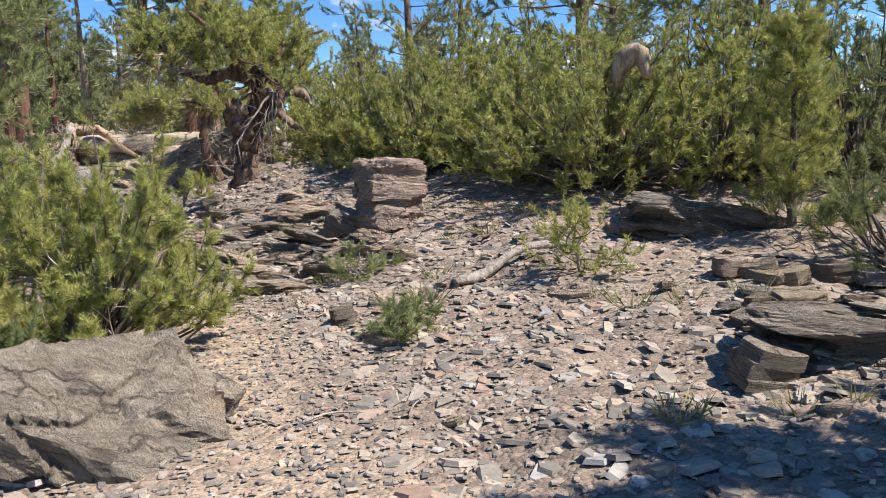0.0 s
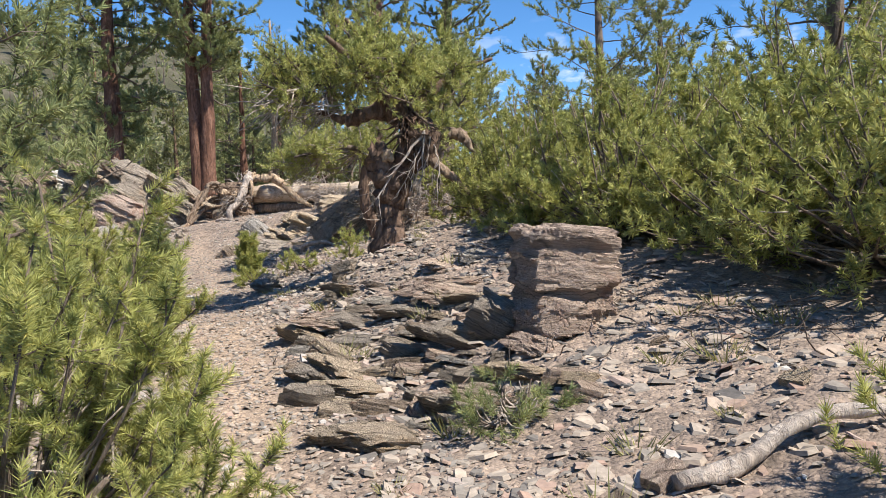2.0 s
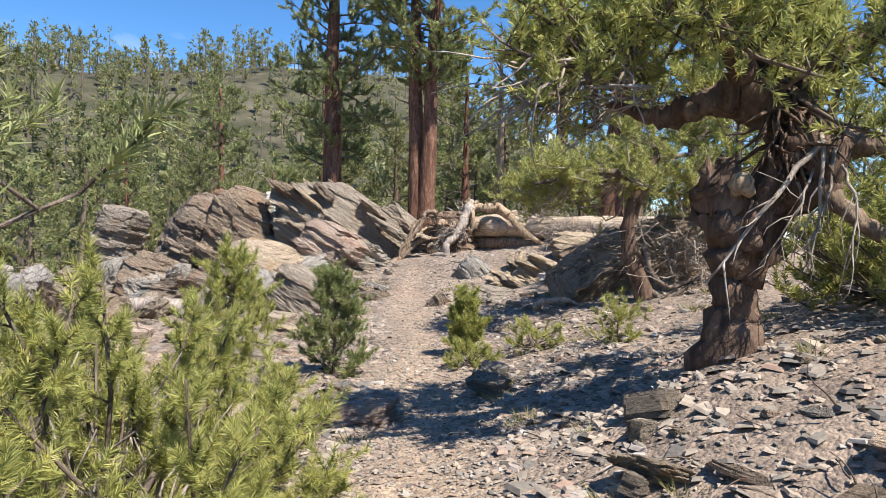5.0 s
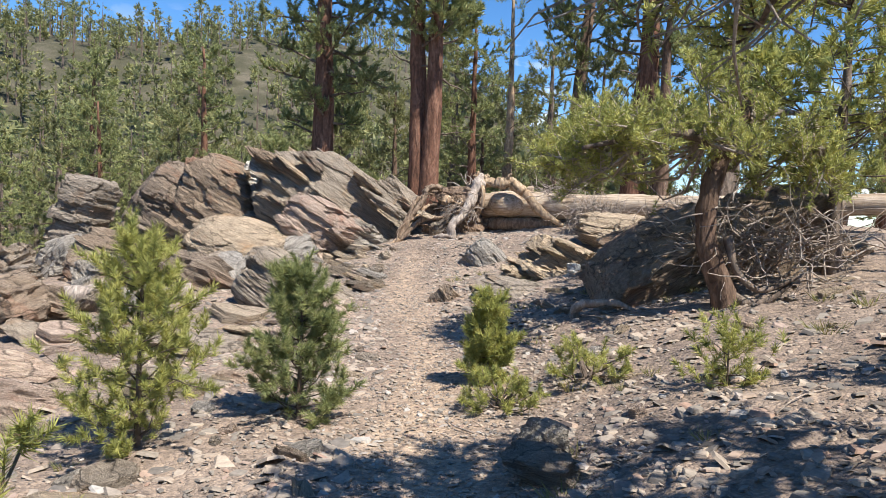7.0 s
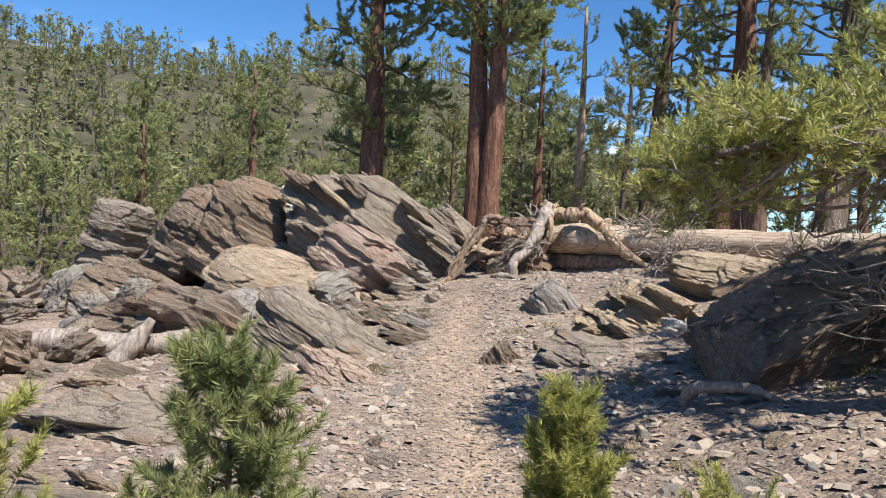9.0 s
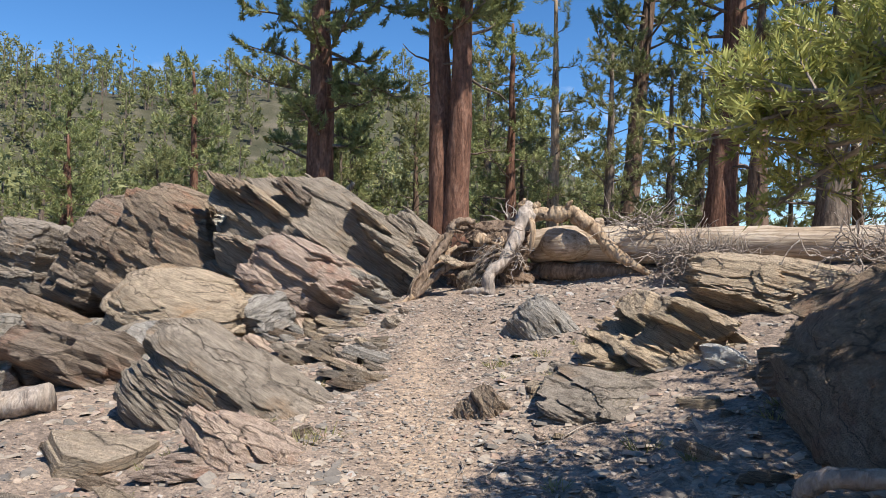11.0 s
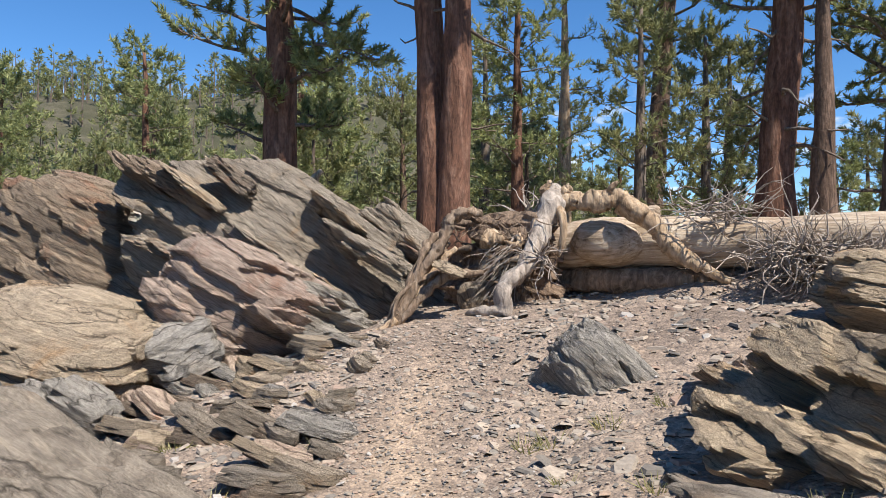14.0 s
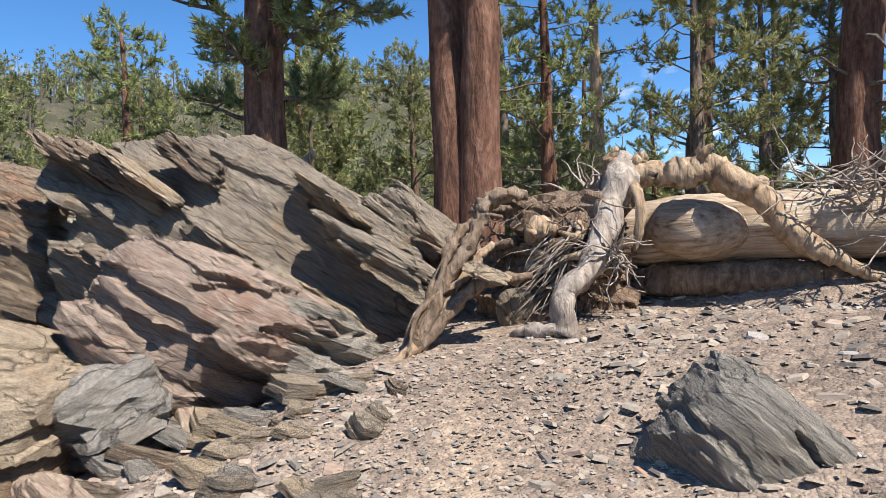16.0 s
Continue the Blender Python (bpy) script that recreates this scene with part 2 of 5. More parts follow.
def schist(name, stops, stain=(0.34, 0.2, 0.1), scale=1.0):
    """Foliated rock: thin layers across local z, dark partings, grain, lichen and rusty stains."""
    m, n, l, b = material(name, 0.8)
    layers = noise_tex(n, l, coords(n, l, (2.6 * scale, 2.6 * scale, 22 * scale)), 1.0, 9, 0.68, 0.7)
    leaves = noise_tex(n, l, coords(n, l, (2.5, 13, 85)), 1.0, 6, 0.7, 0.5)
    grain = noise_tex(n, l, coords(n, l, (13, 65, 130)), 1.0, 4, 0.65)
    patch = noise_tex(n, l, coords(n, l), 1.5 * scale, 5, 0.65, 0.6)
    lichen = noise_tex(n, l, coords(n, l), 14, 6, 0.75)
    c = ramp(n, l, layers, stops)
    c = blend(n, l, ramp(n, l, patch, [(0.54, (0, 0, 0)), (0.72, (0.7, 0.7, 0.7))]), c, stain)
    c = blend(n, l, 0.6, c, ramp(n, l, leaves, [(0.3, (0.2, 0.19, 0.18)), (0.5, (0.5, 0.49, 0.47)), (0.7, (0.78, 0.74, 0.68))]), "OVERLAY")
    c = blend(n, l, 0.4, c, ramp(n, l, grain, [(0.3, (0.25, 0.24, 0.23)), (0.7, (0.75, 0.72, 0.68))]), "OVERLAY")
    c = blend(n, l, ramp(n, l, lichen, [(0.64, (0, 0, 0)), (0.74, (0.5, 0.5, 0.5))]), c, (0.1, 0.095, 0.085))
    warp = n.new("ShaderNodeVectorMath")
    warp.operation = "MULTIPLY_ADD"
    swirl = n.new("ShaderNodeTexNoise")
    swirl.inputs["Scale"].default_value, swirl.inputs["Detail"].default_value = 2.5, 5
    l.new(coords(n, l), swirl.inputs["Vector"])
    l.new(swirl.outputs["Color"], warp.inputs[0])
    warp.inputs[1].default_value = (0.35, 0.35, 1.6)
    l.new(coords(n, l, (0.5, 0.75, 6.5)), warp.inputs[2])
    split = n.new("ShaderNodeTexVoronoi")
    split.feature = "DISTANCE_TO_EDGE"
    split.inputs["Scale"].default_value = 1.0
    l.new(warp.outputs[0], split.inputs["Vector"])
    crack = ramp(n, l, split.outputs["Distance"], [(0.0, (0.35, 0.35, 0.35)), (0.02, (1, 1, 1))])
    c = blend(n, l, crack, (0.05, 0.042, 0.036), c)
    c = blend(n, l, 0.3, c, ramp(n, l, any_one(n), [(0, (0.36, 0.36, 0.38)), (1, (0.7, 0.63, 0.54))]), "OVERLAY")
    l.new(c, b.inputs["Base Color"])
    u = bump(n, l, crack, b, 1.0, 0.06)
    u = bump(n, l, layers, b, 1.0, 0.08, u)
    u = bump(n, l, leaves, b, 1.0, 0.035, u)
    pits = noise_tex(n, l, coords(n, l, (9, 9, 20)), 1.0, 8, 0.8)
    u = bump(n, l, pits, b, 1.0, 0.04, u)
    bump(n, l, grain, b, 0.8, 0.014, u)
    return m


ROCK_GREY = schist("grey_schist", [(0.28, (0.085, 0.073, 0.062)), (0.4, (0.27, 0.235, 0.197)), (0.56, (0.4, 0.352, 0.297)), (0.68, (0.22, 0.187, 0.155)), (0.8, (0.34, 0.295, 0.248))], (0.36, 0.235, 0.135))
ROCK_TAN = schist("tan_schist", [(0.28, (0.14, 0.108, 0.08)), (0.4, (0.4, 0.33, 0.255)), (0.56, (0.52, 0.435, 0.335)), (0.68, (0.33, 0.265, 0.2)), (0.8, (0.46, 0.385, 0.3))], (0.42, 0.25, 0.12))
ROCK_RED = schist("brown_schist", [(0.28, (0.085, 0.063, 0.05)), (0.4, (0.235, 0.185, 0.145)), (0.56, (0.345, 0.285, 0.228)), (0.68, (0.18, 0.14, 0.11)), (0.8, (0.295, 0.24, 0.19))], (0.35, 0.175, 0.11))
ROCK_RUST = schist("rusty_schist", [(0.28, (0.2, 0.145, 0.12)), (0.4, (0.44, 0.34, 0.28)), (0.56, (0.56, 0.455, 0.38)), (0.68, (0.4, 0.285, 0.23)), (0.8, (0.5, 0.4, 0.33))], (0.42, 0.2, 0.13))
ROCK_SILVER = schist("silvery_schist", [(0.28, (0.13, 0.122, 0.112)), (0.4, (0.31, 0.293, 0.268)), (0.56, (0.43, 0.405, 0.37)), (0.68, (0.26, 0.24, 0.215)), (0.8, (0.37, 0.345, 0.31))], (0.4, 0.33, 0.26))
ROCK_WHITE = schist("white_quartz", [(0.25, (0.55, 0.5, 0.46)), (0.5, (0.75, 0.72, 0.68)), (0.8, (0.62, 0.6, 0.58))], (0.6, 0.5, 0.42))


def chips_material():
    m, n, l, b = material("stone_chip", 0.85)
    c = ramp(n, l, island(n), [(0.0, (0.14, 0.128, 0.12)), (0.2, (0.24, 0.215, 0.19)), (0.5, (0.34, 0.29, 0.245)), (0.75, (0.41, 0.345, 0.285)), (0.9, (0.32, 0.22, 0.175)), (1.0, (0.42, 0.405, 0.385))])
    g = noise_tex(n, l, coords(n, l, (25, 25, 60)), 1.0, 5, 0.65)
    c = blend(n, l, 0.5, c, ramp(n, l, g, [(0.3, (0.25, 0.24, 0.22)), (0.7, (0.75, 0.72, 0.66))]), "OVERLAY")
    l.new(c, b.inputs["Base Color"])
    bump(n, l, g, b, 0.5, 0.006)
    return m


CHIP = chips_material()


def soil():
    m, n, l, b = material("stony_soil", 0.95)
    v = coords(n, l, (1, 1, 1), "World")
    big, mid, fine = noise_tex(n, l, v, 0.7, 6, 0.65, 0.3), noise_tex(n, l, v, 9, 6, 0.7), noise_tex(n, l, v, 80, 3, 0.7)
    c = ramp(n, l, big, [(0.3, (0.19, 0.156, 0.135)), (0.5, (0.275, 0.225, 0.19)), (0.7, (0.335, 0.28, 0.238))])
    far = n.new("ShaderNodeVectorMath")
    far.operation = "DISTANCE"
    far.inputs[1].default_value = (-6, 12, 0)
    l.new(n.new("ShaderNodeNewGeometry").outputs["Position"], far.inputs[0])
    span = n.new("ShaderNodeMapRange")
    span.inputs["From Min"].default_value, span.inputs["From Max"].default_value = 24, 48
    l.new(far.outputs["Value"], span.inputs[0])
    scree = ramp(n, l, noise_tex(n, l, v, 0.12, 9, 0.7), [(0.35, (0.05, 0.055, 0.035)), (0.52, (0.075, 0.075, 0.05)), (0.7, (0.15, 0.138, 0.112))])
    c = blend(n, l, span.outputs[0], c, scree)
    worn = n.new("ShaderNodeAttribute")
    worn.attribute_name = "worn"
    c = blend(n, l, worn.outputs["Fac"], c, (0.39, 0.31, 0.243))
    c = blend(n, l, 0.6, c, ramp(n, l, mid, [(0.3, (0.25, 0.24, 0.23)), (0.7, (0.76, 0.72, 0.67))]), "OVERLAY")
    u = None
    for size, depth in ((16, -0.02), (42, -0.012)):
        pebbles = n.new("ShaderNodeTexVoronoi")
        pebbles.inputs["Scale"].default_value = size
        l.new(coords(n, l, (1, 1.3, 1), "World"), pebbles.inputs["Vector"])
        tone = n.new("ShaderNodeSeparateColor")
        l.new(pebbles.outputs["Color"], tone.inputs[0])
        c = blend(n, l, 0.36, c, ramp(n, l, tone.outputs[0], [(0.05, (0.24, 0.23, 0.22)), (0.5, (0.5, 0.48, 0.46)), (0.95, (0.8, 0.76, 0.7))]), "OVERLAY")
        u = bump(n, l, pebbles.outputs["Distance"], b, 0.8, depth, u)
    l.new(c, b.inputs["Base Color"])
    u = bump(n, l, mid, b, 0.6, 0.04, u)
    bump(n, l, fine, b, 0.6, 0.006, u)
    return m


SOIL = soil()


def bark(name, a, c2, a3, scale=1.0):
    m, n, l, b = material(name, 0.9)
    plates = noise_tex(n, l, coords(n, l, (9 * scale, 9 * scale, 1.6 * scale)), 1.0, 7, 0.65, 0.8)
    flake = noise_tex(n, l, coords(n, l, (16 * scale, 16 * scale, 9 * scale)), 1.0, 5, 0.6, 0.4)
    c = ramp(n, l, plates, [(0.3, a), (0.5, c2), (0.7, a3)])
    c = blend(n, l, 0.5, c, ramp(n, l, flake, [(0.35, (0.2, 0.19, 0.18)), (0.65, (0.75, 0.68, 0.62))]), "OVERLAY")
    l.new(c, b.inputs["Base Color"])
    u = bump(n, l, plates, b, 1.0, 0.05)
    bump(n, l, flake, b, 0.7, 0.02, u)
    return m


BARK_RED = bark("red_brown_bark", (0.06, 0.032, 0.022), (0.17, 0.088, 0.06), (0.29, 0.175, 0.125))
BARK_GREY = bark("grey_brown_bark", (0.07, 0.055, 0.045), (0.17, 0.135, 0.11), (0.28, 0.24, 0.2))
BARK_DARK = bark("dark_old_bark", (0.06, 0.04, 0.03), (0.14, 0.095, 0.07), (0.24, 0.17, 0.13))
WOOD_PALE = bark("bleached_wood", (0.2, 0.13, 0.08), (0.43, 0.32, 0.215), (0.57, 0.47, 0.35), 1.1)
WOOD_SILVER = bark("silvery_dead_wood", (0.2, 0.165, 0.14), (0.39, 0.34, 0.295), (0.53, 0.485, 0.44), 1.1)


def streaked(name, dark, mid, light, scale):
    """Barkless wood with grain and cracks along one axis."""
    m, n, l, b = material(name, 0.75)
    grain = noise_tex(n, l, coords(n, l, scale), 1.0, 8, 0.7, 0.5)
    blotch = noise_tex(n, l, coords(n, l), 1.8, 5, 0.65)
    c = ramp(n, l, grain, [(0.3, dark), (0.45, mid), (0.62, light), (0.8, mid)])
    c = blend(n, l, 0.6, c, ramp(n, l, blotch, [(0.35, (0.3, 0.25, 0.2)), (0.65, (0.66, 0.64, 0.62))]), "OVERLAY")
    l.new(c, b.inputs["Base Color"])
    bump(n, l, grain, b, 1.0, 0.03)
    return m


WOOD_LOG = streaked("weathered_log_wood", (0.12, 0.085, 0.06), (0.42, 0.33, 0.24), (0.62, 0.54, 0.44), (1.2, 22, 22))
EARTH = bark("dry_root_earth", (0.09, 0.06, 0.042), (0.2, 0.145, 0.105), (0.31, 0.235, 0.175), 1.6)
ROOT = bark("brown_root_wood", (0.09, 0.065, 0.045), (0.235, 0.175, 0.128), (0.39, 0.315, 0.24), 1.2)


def foliage(name, dark, mid, light, clump=3.0):
    m, n, l, b = material(name, 0.55)
    g = noise_tex(n, l, coords(n, l), clump, 3, 0.6)
    c = ramp(n, l, g, [(0.3, dark), (0.5, mid), (0.72, light)])
    c = blend(n, l, 0.45, c, ramp(n, l, island(n), [(0, (0.3, 0.3, 0.28)), (0.9, (0.68, 0.68, 0.6)), (1.0, (0.8, 0.6, 0.4))]), "OVERLAY")
    l.new(c, b.inputs["Base Color"])
    tr = n.new("ShaderNodeBsdfTranslucent")
    l.new(c, tr.inputs[0])
    mx = n.new("ShaderNodeMixShader")
    mx.inputs[0].default_value = 0.34
    l.new(b.outputs[0], mx.inputs[1])
    l.new(tr.outputs[0], mx.inputs[2])
    l.new(mx.outputs[0], n["Material Output"].inputs[0])
    return m


NEEDLE_FRESH = foliage("fresh_pine_needles", (0.21, 0.235, 0.078), (0.4, 0.41, 0.135), (0.58, 0.55, 0.21), 9)
NEEDLE_DEEP = foliage("deep_green_pine_needles", (0.15, 0.185, 0.085), (0.29, 0.32, 0.14), (0.43, 0.44, 0.2), 7)
NEEDLE_FAR = foliage("dark_pine_needles", (0.14, 0.155, 0.075), (0.26, 0.27, 0.125), (0.39, 0.375, 0.175), 0.6)
GRASS = foliage("dry_bunch_grass", (0.16, 0.16, 0.06), (0.28, 0.27, 0.12), (0.4, 0.36, 0.2), 4)

# ---- the ground ----
def axis(lo, hi, step, far):
    core = np.arange(lo, hi, step)
    out, g = [hi], step
    while out[-1] < far:
        g *= 1.16
        out.append(out[-1] + g)
    back, g = [lo - step], step
    while back[-1] > -far:
        g *= 1.16
        back.append(back[-1] - g)
    return np.concatenate([back[::-1], core, out])


def build_ground():
    xs, ys = axis(-18, 5, 0.1, 1600), axis(-2, 26.5, 0.1, 1600)
    X, Y = np.meshgrid(xs, ys)
    Z = ground(X, Y)
    V = np.stack([X, Y, Z], -1).reshape(-1, 3)
    nx, ny = len(xs), len(ys)
    i = (np.arange(ny - 1)[:, None] * nx + np.arange(nx - 1)[None]).reshape(-1)
    F = np.stack([i, i + 1, i + nx + 1, i + nx], -1)
    me = make_mesh("ground", V, F, True)
    s, d = along(X, Y)
    e = (d - trail_offset(s) + 0.12 * fnoise(V * 1.3, 4).reshape(X.shape)) / (0.34 + 0.1 * np.sin(s))
    worn = np.exp(-e ** 2) * np.clip((s + 3) / 3, 0, 1) * np.clip((25 - s) / 2, 0, 1)
    me.attributes.new("worn", "FLOAT", "POINT").data.foreach_set("value", worn.ravel().astype(np.float32))
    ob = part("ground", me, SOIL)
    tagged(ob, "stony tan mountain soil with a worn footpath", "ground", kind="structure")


build_ground()


# ---- rocks ----
def rock_mesh(name, dims, seed, n=0, layer=0.1, step=0.06, cuts=6, boxy=5.0, planes=(), low=0.74, fold=0.04):
    """A foliated rock: a block with broken faces, split into flat jointed pieces that stand proud or lie back, and uneven leaves across local z."""
    r = np.random.default_rng(seed)
    half, big = np.asarray(dims, float) * 0.5, max(dims)
    n = n or int(min(64, 29 * big ** 0.62 + 6))
    g = np.linspace(-1, 1, n + 1)
    U, W = np.meshgrid(g, g)
    faces, verts, o = [], [], 0
    for ax in range(3):
        for sg in (-1, 1):
            q = np.zeros((n + 1, n + 1, 3))
            q[..., ax], q[..., (ax + 1) % 3], q[..., (ax + 2) % 3] = sg, U * sg, W
            verts.append(q.reshape(-1, 3))
            i = (np.arange(n)[:, None] * (n + 1) + np.arange(n)[None]).reshape(-1) + o
            faces.append(np.stack([i, i + 1, i + n + 2, i + n + 1], -1))
            o += (n + 1) ** 2
    V, F = np.concatenate(verts), np.concatenate(faces)
    key, inv = np.unique(np.round(V, 5), axis=0, return_inverse=True)
    V, F = key, inv.reshape(-1)[F]
    D = V / np.linalg.norm(V, axis=1, keepdims=True)
    R = 1 / (np.abs(D) ** boxy).sum(1) ** (1 / boxy)
    breaks = list(planes)
    for _ in range(cuts):
        c = r.normal(size=3) * np.array([1, 1, 0.7])
        breaks.append((c / np.linalg.norm(c), r.uniform(low, 1.0)))
    for c, lim in breaks:
        t = D @ np.asarray(c)
        R = np.where(t > 0.05, np.minimum(R, lim / np.maximum(t, 0.05)), R)
    P = D * R[:, None] * half
    P *= (1 + 1.6 * fold * fnoise(P * 2.2 / big, seed + 4))[:, None]
    warp = np.stack([fnoise(P * 3 / big, seed + 40 + k, 3) for k in range(3)], -1)
    for count, size, amp in ((26, 0.42, 1.35), (150, 0.2, 0.95)):
        metric = np.array([size, size, size * 0.26]) * big
        seeds = (r.random((count, 3)) * 2 - 1) * half * 1.1 / metric
        Q = P / metric + 0.3 * warp * np.array([1, 1, 0.6])
        near = np.argmin(((Q[:, None] - seeds[None]) ** 2).sum(2), 1)
        off = np.clip(r.normal(0, step * amp, count), -2 * step, 1.2 * step)
        P *= (1 + off[near])[:, None] * np.array([1, 1, 0.55]) + np.array([0, 0, 0.45])
    h = P[:, 2] / layer + 1.3 * warp[:, 0]
    thin = vnoise(np.stack([P[:, 0] * 1.2 / big, P[:, 1] * 1.2 / big, h * 1.7], -1), seed + 8) + 0.6 * vnoise(np.stack([P[:, 0] * 3 / big, P[:, 1] * 3 / big, h * 4.1], -1), seed + 9)
    where = np.clip(0.55 + 0.9 * vnoise(P * 4 / big, seed + 10), 0.1, 1.3)
    P[:, :2] *= (1 + 0.55 * step * thin * where)[:, None]
    P += 0.006 * big ** 0.5 * np.stack([vnoise(P * 22 / big ** 0.5, seed + 20 + k) for k in range(3)], -1)
    return make_mesh(name, P, F, False)


def boulder(name, x, y, z, dims, strata, seed, mat, label, group="", **kw):
    me = rock_mesh(name, dims, seed, **kw)
    me.materials.append(mat)
    ob = new(name, me)
    ob.matrix_basis = pose(x, y, z, *strata)
    return tagged(ob, label, "rock", group)


# large boulders beside the trail
boulder("boulder", -15.4, 22.95, 1.75, (4.4, 2.7, 2.4), (0, 33, 30), 11, ROCK_GREY, "tallest layered grey schist outcrop with a slanting top", layer=0.085, step=0.05, cuts=3, low=0.86, fold=0.02,
        planes=((Vector((-0.835, 0, 0.55)), 0.82), (Vector((-0.915, 0, -0.40)), 0.87)))
boulder("boulder", -14.3, 21.42, 1.15, (2.2, 1.75, 1.3), (-6, 28, 28), 12, ROCK_RUST, "red-stained schist boulder below the outcrop", layer=0.08, step=0.05, cuts=5, boxy=3.5)
r = np.random.default_rng(64)
OUTCROP = pose(-15.4, 22.95, 1.75, 0, 33, 30)
for k in range(30):     # slabs weathering out of the outcrop's face and top
    if k % 3 == 0:
        c = (-0.6 + 2.3 * r.random(), -0.9 + 1.8 * r.random(), 1.02 + 0.06 * r.normal())
    elif k % 3 == 1:
        c = (-1.5 + 3.1 * r.random(), -1.12 + 0.08 * r.normal(), -0.6 + 1.5 * r.random())
    else:
        u = r.random()
        c = (-1.75 + 1.2 * u, -0.9 + 1.7 * r.random(), -0.12 + 1.0 * u)
    x, y, z = OUTCROP @ Vector(c)
    boulder("boulder", x, y, z, (0.6 + 0.8 * r.random(), 0.45 + 0.5 * r.random(), 0.1 + 0.24 * r.random()), (r.normal(0, 5), 33 + r.normal(0, 6), 30 + r.normal(0, 14)), 130 + k,
            (ROCK_GREY, ROCK_RED, ROCK_GREY, ROCK_TAN)[k % 4], "slanting schist slab split from the grey outcrop", "outcrop blocks", layer=0.04, step=0.1, boxy=8, low=0.62, n=20)
boulder("boulder", -16.3, 21.95, 1.55, (1.0, 1.2, 1.6), (-4, 28, 24), 129, ROCK_GREY, "upright broken block at the end of the outcrop", layer=0.06, step=0.1)
boulder("boulder", -14.0, 23.95, 2.0, (1.3, 0.9, 0.7), (0, 38, 28), 14, ROCK_GREY, "small slanting schist block beside the root plate", layer=0.05)
boulder("boulder", -18.0, 21.6, 1.65, (2.3, 2.5, 2.5), (0, 28, 34), 36, ROCK_RED, "split half of the huge brown schist boulder", layer=0.13, step=0.035, cuts=3, boxy=3.2, planes=((Vector((0.75, 0, 0.66)), 0.86),))
boulder("boulder", -19.4, 21.05, 1.6, (1.5, 2.5, 2.4), (0, 26, 34), 15, ROCK_RED, "huge cracked brown schist boulder", layer=0.13, step=0.035, cuts=3, boxy=3.2, planes=((Vector((-0.7, 0, 0.71)), 0.85),))
boulder("boulder", -24.6, 22.3, 1.3, (1.7, 1.5, 2.2), (0, 15, 30), 16, ROCK_GREY, "pale upright block beyond the cracked boulder", layer=0.2)
boulder("boulder", -15.3, 19.8, 0.4, (2.5, 2.25, 2.0), (8, 16, 30), 17, ROCK_TAN, "rounded tan boulder with rusty stains", layer=0.07, step=0.03, boxy=2.5, cuts=5, low=0.82)
boulder("boulder", -17.6, 18.7, 0.2, (2.2, 1.7, 1.5), (-10, 22, 40), 18, ROCK_RED, "red-brown boulder with a pale flat top", layer=0.12, cuts=4)
boulder("boulder", -17.15, 21.95, 2.45, (0.6, 0.5, 0.65), (0, 20, 10), 19, ROCK_WHITE, "white quartz block wedged between boulders", layer=0.2, step=0.05)
boulder("boulder", -10.05, 21.35, 0.56, (1.35, 1.05, 0.9), (0, 40, 24), 20, ROCK_SILVER, "grey slanting boulder beside the path", layer=0.035, step=0.03, cuts=4, fold=0.025)
boulder("boulder", -7.95, 20.15, 0.72, (2.1, 1.6, 1.0), (8, 24, 30), 121, ROCK_TAN, "brown layered rock bank with loose ledges", layer=0.06, step=0.1, cuts=9)
boulder("boulder", -8.7, 20.75, 0.7, (1.0, 0.9, 0.6), (4, 30, 50), 122, ROCK_RUST, "crumbling brown ledge at the foot of the rock bank", layer=0.05, step=0.12)
boulder("boulder", -7.4, 22.2, 1.4, (2.4, 1.7, 0.7), (8, 8, 24), 22, ROCK_TAN, "low pale layered slab on the bank", layer=0.045, step=0.06, cuts=4, boxy=3)
# the darker brown schist stands in for the crown's shade on this rock
boulder("boulder", -5.4, 18.1, 1.1, (3.1, 1.9, 1.5), (26, -26, 24), 23, ROCK_RED, "large slanting rock under the leaning pine, coloured dark for its shade", layer=0.07, step=0.06)
boulder("boulder", -8.1, 18.5, 0.5, (1.5, 1.1, 0.4), (6, 10, 20), 24, ROCK_GREY, "flat grey rock at the edge of the path", layer=0.04)
boulder("boulder", -11.35, 17.65, 0.04, (2.7, 1.6, 1.05), (0, 30, 26), 25, ROCK_GREY, "grey schist ridge with thin slanting layers", layer=0.04, step=0.05, cuts=4)
boulder("boulder", -0.55, 7.75, 0.95, (0.68, 0.62, 0.74), (0, 5, 40), 26, ROCK_RUST, "squat reddish schist block casting a dark shadow", layer=0.06, step=0.045, boxy=7, cuts=3, low=0.88)
boulder("boulder", -1.05, 7.7, 0.7, (0.4, 0.35, 0.3), (0, 25, 10), 27, ROCK_GREY, "small grey block against the squat block")
boulder("boulder", -1.75, 3.3, 0.12, (0.95, 1.1, 1.2), (14, 64, -34), 28, ROCK_GREY, "pale silvery schist slab at the foot of the shrub", layer=0.035, step=0.05)
boulder("boulder", -1.25, 3.6, 0.18, (0.5, 0.4, 0.3), (-8, 24, -10), 38, ROCK_GREY, "broken grey stone leaning on the silvery slab", layer=0.06)
boulder("boulder", 2.4, 3.55, 0.28, (1.7, 0.8, 0.5), (0, 7, 10), 29, ROCK_GREY, "low grey schist ledge with broken edges", layer=0.05, step=0.1)
